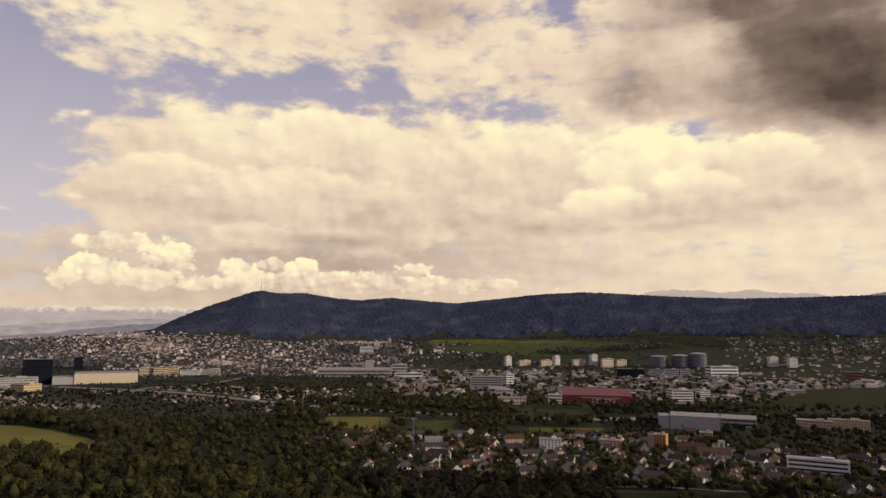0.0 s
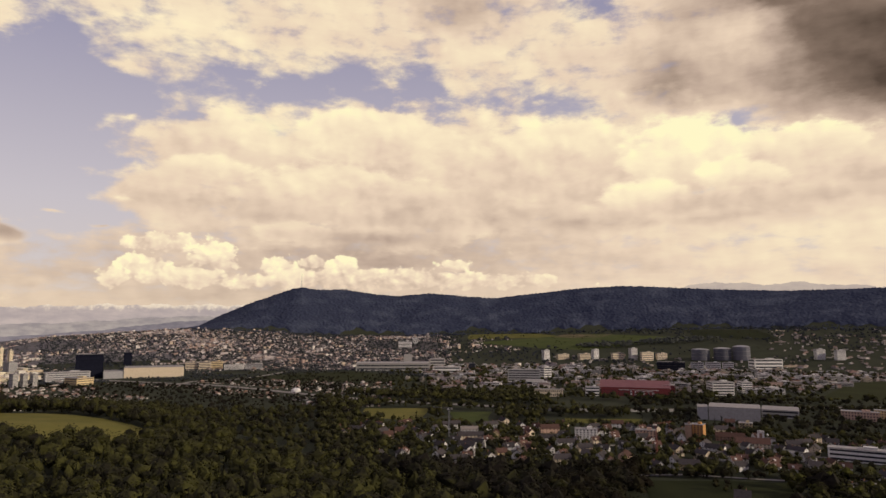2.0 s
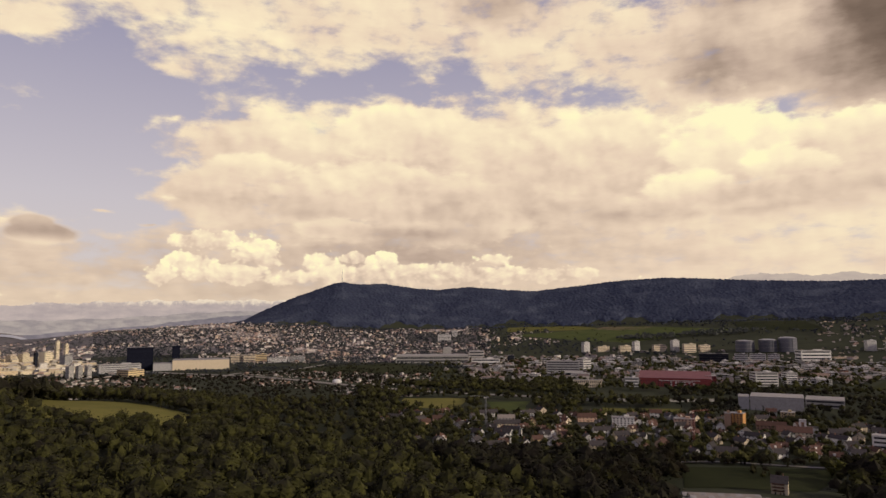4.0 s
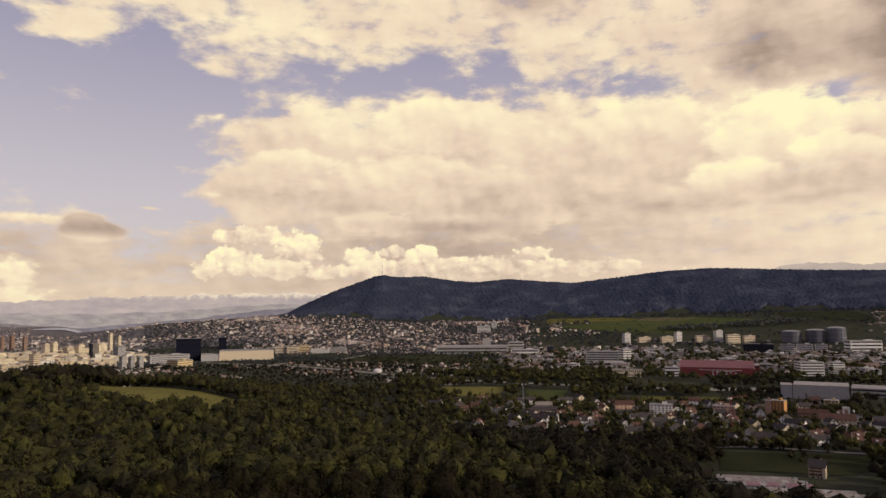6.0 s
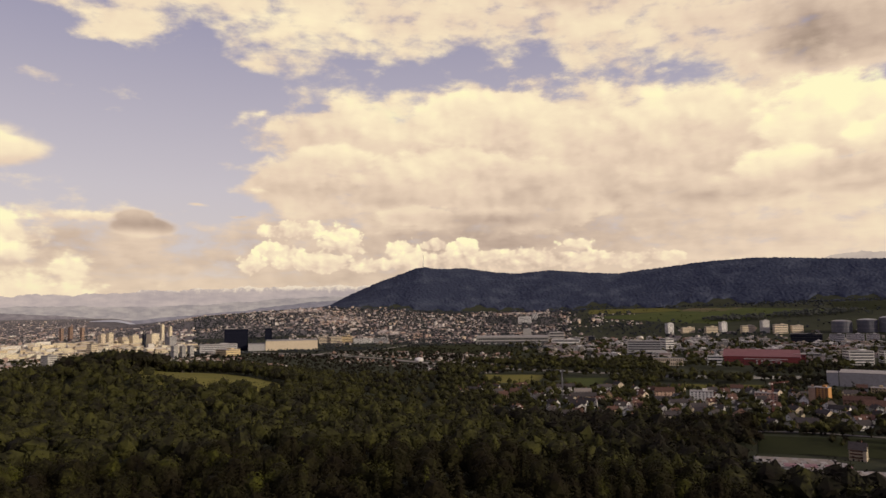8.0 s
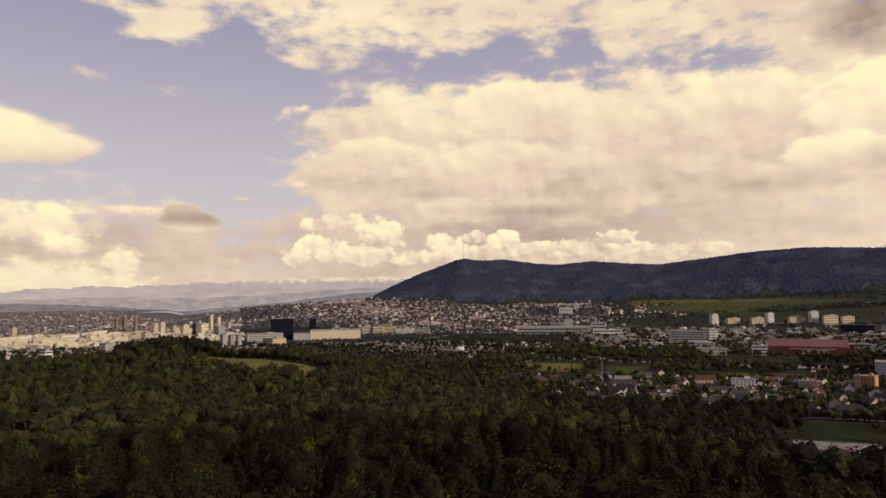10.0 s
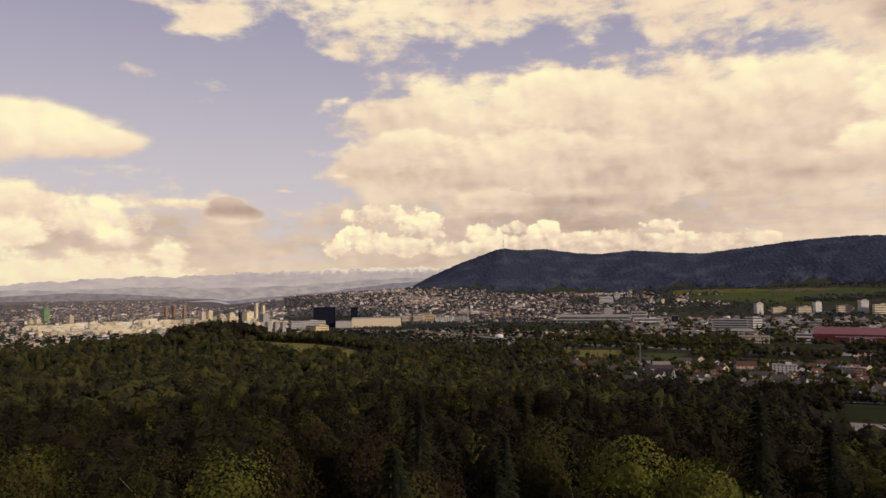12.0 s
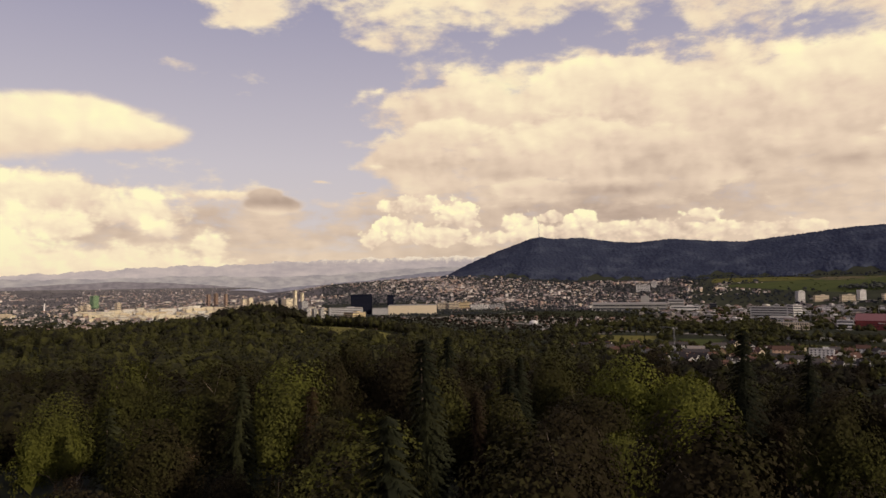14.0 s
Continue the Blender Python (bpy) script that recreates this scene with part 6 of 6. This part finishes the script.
def town():
    rng = np.random.default_rng(41)
    shapes = [roofed_box(9, 6, 8, 5), roofed_box(15, 6.5, 9, 5), roofed_box(20, 7, 12, 0.6), roofed_box(7, 6, 6, 5), roofed_box(12, 10, 9, 0.6), roofed_box(26, 9, 9, 0.6), roofed_box(8, 6, 8, 5), roofed_box(7, 7, 20, 0.6), roofed_box(10, 7, 7, 5)]
    xs, ys = [], []
    for n, a0, a1, r0, r1, keep in ((420, 38, 62, 1330, 1980, 0.8), (2600, 22, 61, 1980, 3300, 0.85), (3000, 22, 61, 3300, 4300, 0.85), (2600, 26, 61, 4300, 4686, 0.7), (3600, 3, 24, 2350, 3640, 0.9), (2600, 21, 36, 2900, 4560, 0.9), (500, -3, 6, 2600, 3300, 0.5), (650, -36, -22, 2500, 3560, 0.8), (160, -22, -3, 2480, 2800, 0.8)):
        x, y = polar(rng, n, a0, a1, r0, r1)
        ok = clear_of(x, y, 9) & ~in_field(x, y) & ~in_lake(x, y) & ((spread(x, y)[1] > 24.6) | (spread(x, y)[0] < 3640)) & (rng.random(n) < keep) & (patchy(x, y, 150, 1.0) > -0.55)
        xs.append(x[ok])
        ys.append(y[ok])
    x, y = np.concatenate(xs), np.concatenate(ys)
    r, az = spread(x, y)
    size = rng.choice([0.3, 0.38, 0.48, 0.78], len(x), p=[0.3, 0.35, 0.25, 0.1]) * np.interp(r, [2000, 3200, 4500], [1.0, 0.95, 0.7])
    turn = np.radians(np.where(az > 30, 50, np.where(az > 3, 40 + patchy(x, y, 400, 2.0) * 18, np.round(patchy(x, y, 400, 2.0) * 3) * 20)) + rng.choice([0, 90], len(x)) + rng.normal(size=len(x)) * 9)
    blocks_of("town", "distant pale town houses,", "town", x, y, size, shapes, rng, M_CITY, M_CITY_ROOF, turn)
    # low buildings between the works
    xs, ys = polar(rng, 900, -37, 5, 1640, 2520)
    ok = clear_of(xs, ys, 7) & ~in_field(xs, ys) & (patchy(xs, ys, 90, 2.6) > -0.4)
    xs, ys = xs[ok], ys[ok]
    blocks_of("yard_building", "low sheds and halls between the works,", "buildings", xs, ys, rng.choice([0.45, 0.6, 0.8, 1.0], len(xs)), shapes[:6], rng, M_CITY, M_CITY_ROOF, np.radians(-8 + rng.choice([0, 90], len(xs)) + rng.normal(size=len(xs)) * 5))
    # large pale blocks of the near quarter, sunlight put into their wall and roof colours
    x, y = polar(rng, 900, 33, 62, 2150, 2850)
    ok = clear_of(x, y, 9) & (patchy(x, y, 130, 0.4) > np.where(spread(x, y)[1] < 41, 0.1, -0.35))
    x, y = x[ok], y[ok]
    turn = np.radians(50 + rng.choice([0, 90], len(x)) + rng.normal(size=len(x)) * 9)
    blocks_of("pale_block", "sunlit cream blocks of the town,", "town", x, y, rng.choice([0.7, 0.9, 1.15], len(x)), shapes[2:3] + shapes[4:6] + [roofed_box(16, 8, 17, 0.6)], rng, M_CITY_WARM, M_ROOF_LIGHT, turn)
    # sheds of the allotment gardens, and small houses round them
    x, y = polar(rng, 2000, 8, 38, 1150, 1950)
    s = (x - 47) * 0.822 + (y + 91) * 0.569
    a = (x - 47) * -0.569 + (y + 91) * 0.822
    ok = clear_of(x, y, 3, 0.8) & ~in_field(x, y) & ((s > 470) | (a > 1480)) & (patchy(x, y, 70, 3.0) > -0.3)
    x, y = x[ok], y[ok]
    n = len(x)
    blocks_of("garden_shed", "small garden sheds in the allotments,", "sheds", x, y, rng.choice([0.2, 0.26, 0.34, 0.6], n, p=[0.4, 0.32, 0.2, 0.08]), shapes[:1] + shapes[3:4], rng, M_SHED, M_CITY_ROOF, rng.uniform(0, 3, n))


town()


# ---- trees of the valley ----
def valley_trees():
    rng = np.random.default_rng(51)
    kinds = [dome(800 + i, 13.0, 4.6 + 0.4 * i, 1, 75, 1.25, 0.26) for i in range(5)] + [spruce(820, 16.0, 6, 3, 2.4)]
    small = [crown(840 + i, 9.0, 4.2, 3, 0, 1.4, 1.2, True, 2.1) for i in range(4)]

    def belt(name, text, n, a0, a1, r0, r1, keep, size=(0.7, 1.25), templates=kinds, houses=None, clump=None, fields=True, mat=M_LEAF_FAR):
        x, y = polar(rng, n, a0, a1, r0, r1)
        ok = clear_of(x, y, 2, 0.75) & (rng.random(n) < keep)
        if fields:
            ok &= ~in_field(x, y)
        if clump:
            ok &= patchy(x, y, clump[0], clump[1]) > clump[2]
        if houses is not None:
            for hx, hy in zip(*houses):
                ok &= np.hypot(x - hx, y - hy) > 9
        ok &= ~in_meadow(x, y) & ~in_lake(x, y) & ~((x > 115) & (x < 265) & (y > 440) & (y < 600))
        a = (x - 47) * -0.569 + (y + 91) * 0.822
        s = (x - 47) * 0.822 + (y + 91) * 0.569
        ok &= (s > 320 - 110 * smooth(600, 900, a)) | (a > 1370) | (s < -500)
        x, y = x[ok], y[ok]
        scattered(name, text, "trees", templates, x, y, rng.uniform(*size, len(x)), mat, rng, 0.8)

    belt("village_trees", "garden trees between the village houses", 5200, -37, 14, 540, 1110, 0.75, (0.45, 1.1), houses=(HOUSE_X, HOUSE_Y))
    cx, cy = lattice(rng, 60, 175, 520, 760, 9)
    lane = np.interp(cy, [500, 560, 611, 651, 676, 705, 760], [30, 48, 63, 82, 95, 150, 190])
    ok = (cx > lane + 9) & (cx < np.interp(cy, [520, 600, 700, 760], [112, 118, 170, 150])) & clear_of(cx, cy, 5)
    scattered("lane_copse", "tall dark copse beside the village lane", "trees", [dome(860 + i, 17.0, 5.0 + 0.3 * i, 2, 500, 0.9, 0.26) for i in range(4)], cx[ok], cy[ok], rng.uniform(0.95, 1.5, int(ok.sum())), M_LEAF_MID, rng, 0.8)
    belt("hillside_trees", "trees on the slope below the wood", 2200, -25, 14, 440, 730, 0.95, (1.0, 1.9), houses=(HOUSE_X, HOUSE_Y), clump=(45, 0.6, -0.45))
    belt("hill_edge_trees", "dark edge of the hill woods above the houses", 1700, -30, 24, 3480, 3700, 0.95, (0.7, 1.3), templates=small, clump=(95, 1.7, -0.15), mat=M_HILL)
    belt("slope_wood", "dark trees below the hilltop meadow", 2300, 9, 44, 640, 1300, 0.85, (0.7, 1.3), clump=(70, 5.1, -0.6))
    belt("river_trees", "dark belt of trees along the river", 1900, -11, 14, 1120, 1560, 0.9, (0.8, 1.45), clump=(120, 2.2, -0.45))
    belt("roadside_trees", "low dark trees beside halls and road", 1900, -37, -11, 1090, 1560, 0.85, (0.5, 1.15), clump=(100, 2.9, -0.4))
    belt("valley_trees", "tree belts between the gardens and roads", 3400, 8, 44, 1150, 1980, 0.8, (0.35, 0.9), clump=(80, 1.3, -0.5))
    belt("suburb_trees", "garden trees between the wood and the town", 1500, 36, 63, 1180, 2000, 0.85, (0.5, 1.1))
    belt("works_trees", "trees between the halls and offices", 3600, -37, 8, 1400, 2450, 0.8, (0.6, 1.35), houses=(WORK_X, WORK_Y))
    belt("embankment_trees", "hedges and low trees by the factory", 900, 0, 24, 1640, 2240, 0.8, (0.5, 1.0), templates=small, clump=(90, 0.3, -0.1), fields=False)
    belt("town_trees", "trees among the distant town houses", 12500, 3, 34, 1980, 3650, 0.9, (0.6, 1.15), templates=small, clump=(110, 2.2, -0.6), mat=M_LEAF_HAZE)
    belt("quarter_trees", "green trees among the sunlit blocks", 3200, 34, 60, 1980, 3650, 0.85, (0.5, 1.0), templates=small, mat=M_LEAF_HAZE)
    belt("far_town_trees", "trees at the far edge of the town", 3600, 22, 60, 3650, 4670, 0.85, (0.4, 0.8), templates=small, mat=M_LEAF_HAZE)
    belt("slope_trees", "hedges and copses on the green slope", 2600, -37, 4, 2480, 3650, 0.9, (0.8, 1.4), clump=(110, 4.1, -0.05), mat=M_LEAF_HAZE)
    # copses beside the pasture, and the trees round the hilltop meadow
    for name, text, cx, cy, rx, ry, n, lo, hi, mat in (
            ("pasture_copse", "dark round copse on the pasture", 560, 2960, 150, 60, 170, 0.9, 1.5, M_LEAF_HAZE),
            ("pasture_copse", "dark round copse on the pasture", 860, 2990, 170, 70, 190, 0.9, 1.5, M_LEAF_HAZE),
            ("garden_copse", "dark trees beside the village field", 335, 640, 48, 62, 60, 0.8, 1.4, M_LEAF_MID),
            ("garden_copse", "dark trees beside the village field", 148, 655, 16, 45, 26, 1.0, 1.6, M_LEAF_MID),
            ("garden_copse", "small dark trees on the orchard ground", 232, 655, 24, 26, 7, 0.5, 0.8, M_LEAF_MID),
            ("garden_copse", "hedge of low trees behind the orchard ground", 240, 704, 75, 6, 34, 0.5, 0.9, M_LEAF_MID),
            ("meadow_trees", "dark tall trees beside the hilltop meadow", -655, 770, 62, 80, 130, 1.7, 2.3, M_LEAF_FAR),
            ("meadow_trees", "dark trees behind the hilltop meadow", -505, 880, 26, 12, 16, 0.8, 1.2, M_LEAF_FAR),
            ("meadow_trees", "dark trees behind the hilltop meadow", -430, 850, 30, 14, 18, 0.8, 1.2, M_LEAF_FAR)):
        k, t = np.sqrt(rng.random(n)), rng.uniform(0, 2 * np.pi, n)
        scattered(name, text, "trees", kinds, cx + rx * k * np.cos(t), cy + ry * k * np.sin(t), rng.uniform(lo, hi, n), mat, rng, 0.8)
    belt("pasture_trees", "scattered orchard trees on the pasture", 260, -22, 3, 2900, 3640, 0.8, (0.5, 0.9), templates=small, fields=False)


valley_trees()
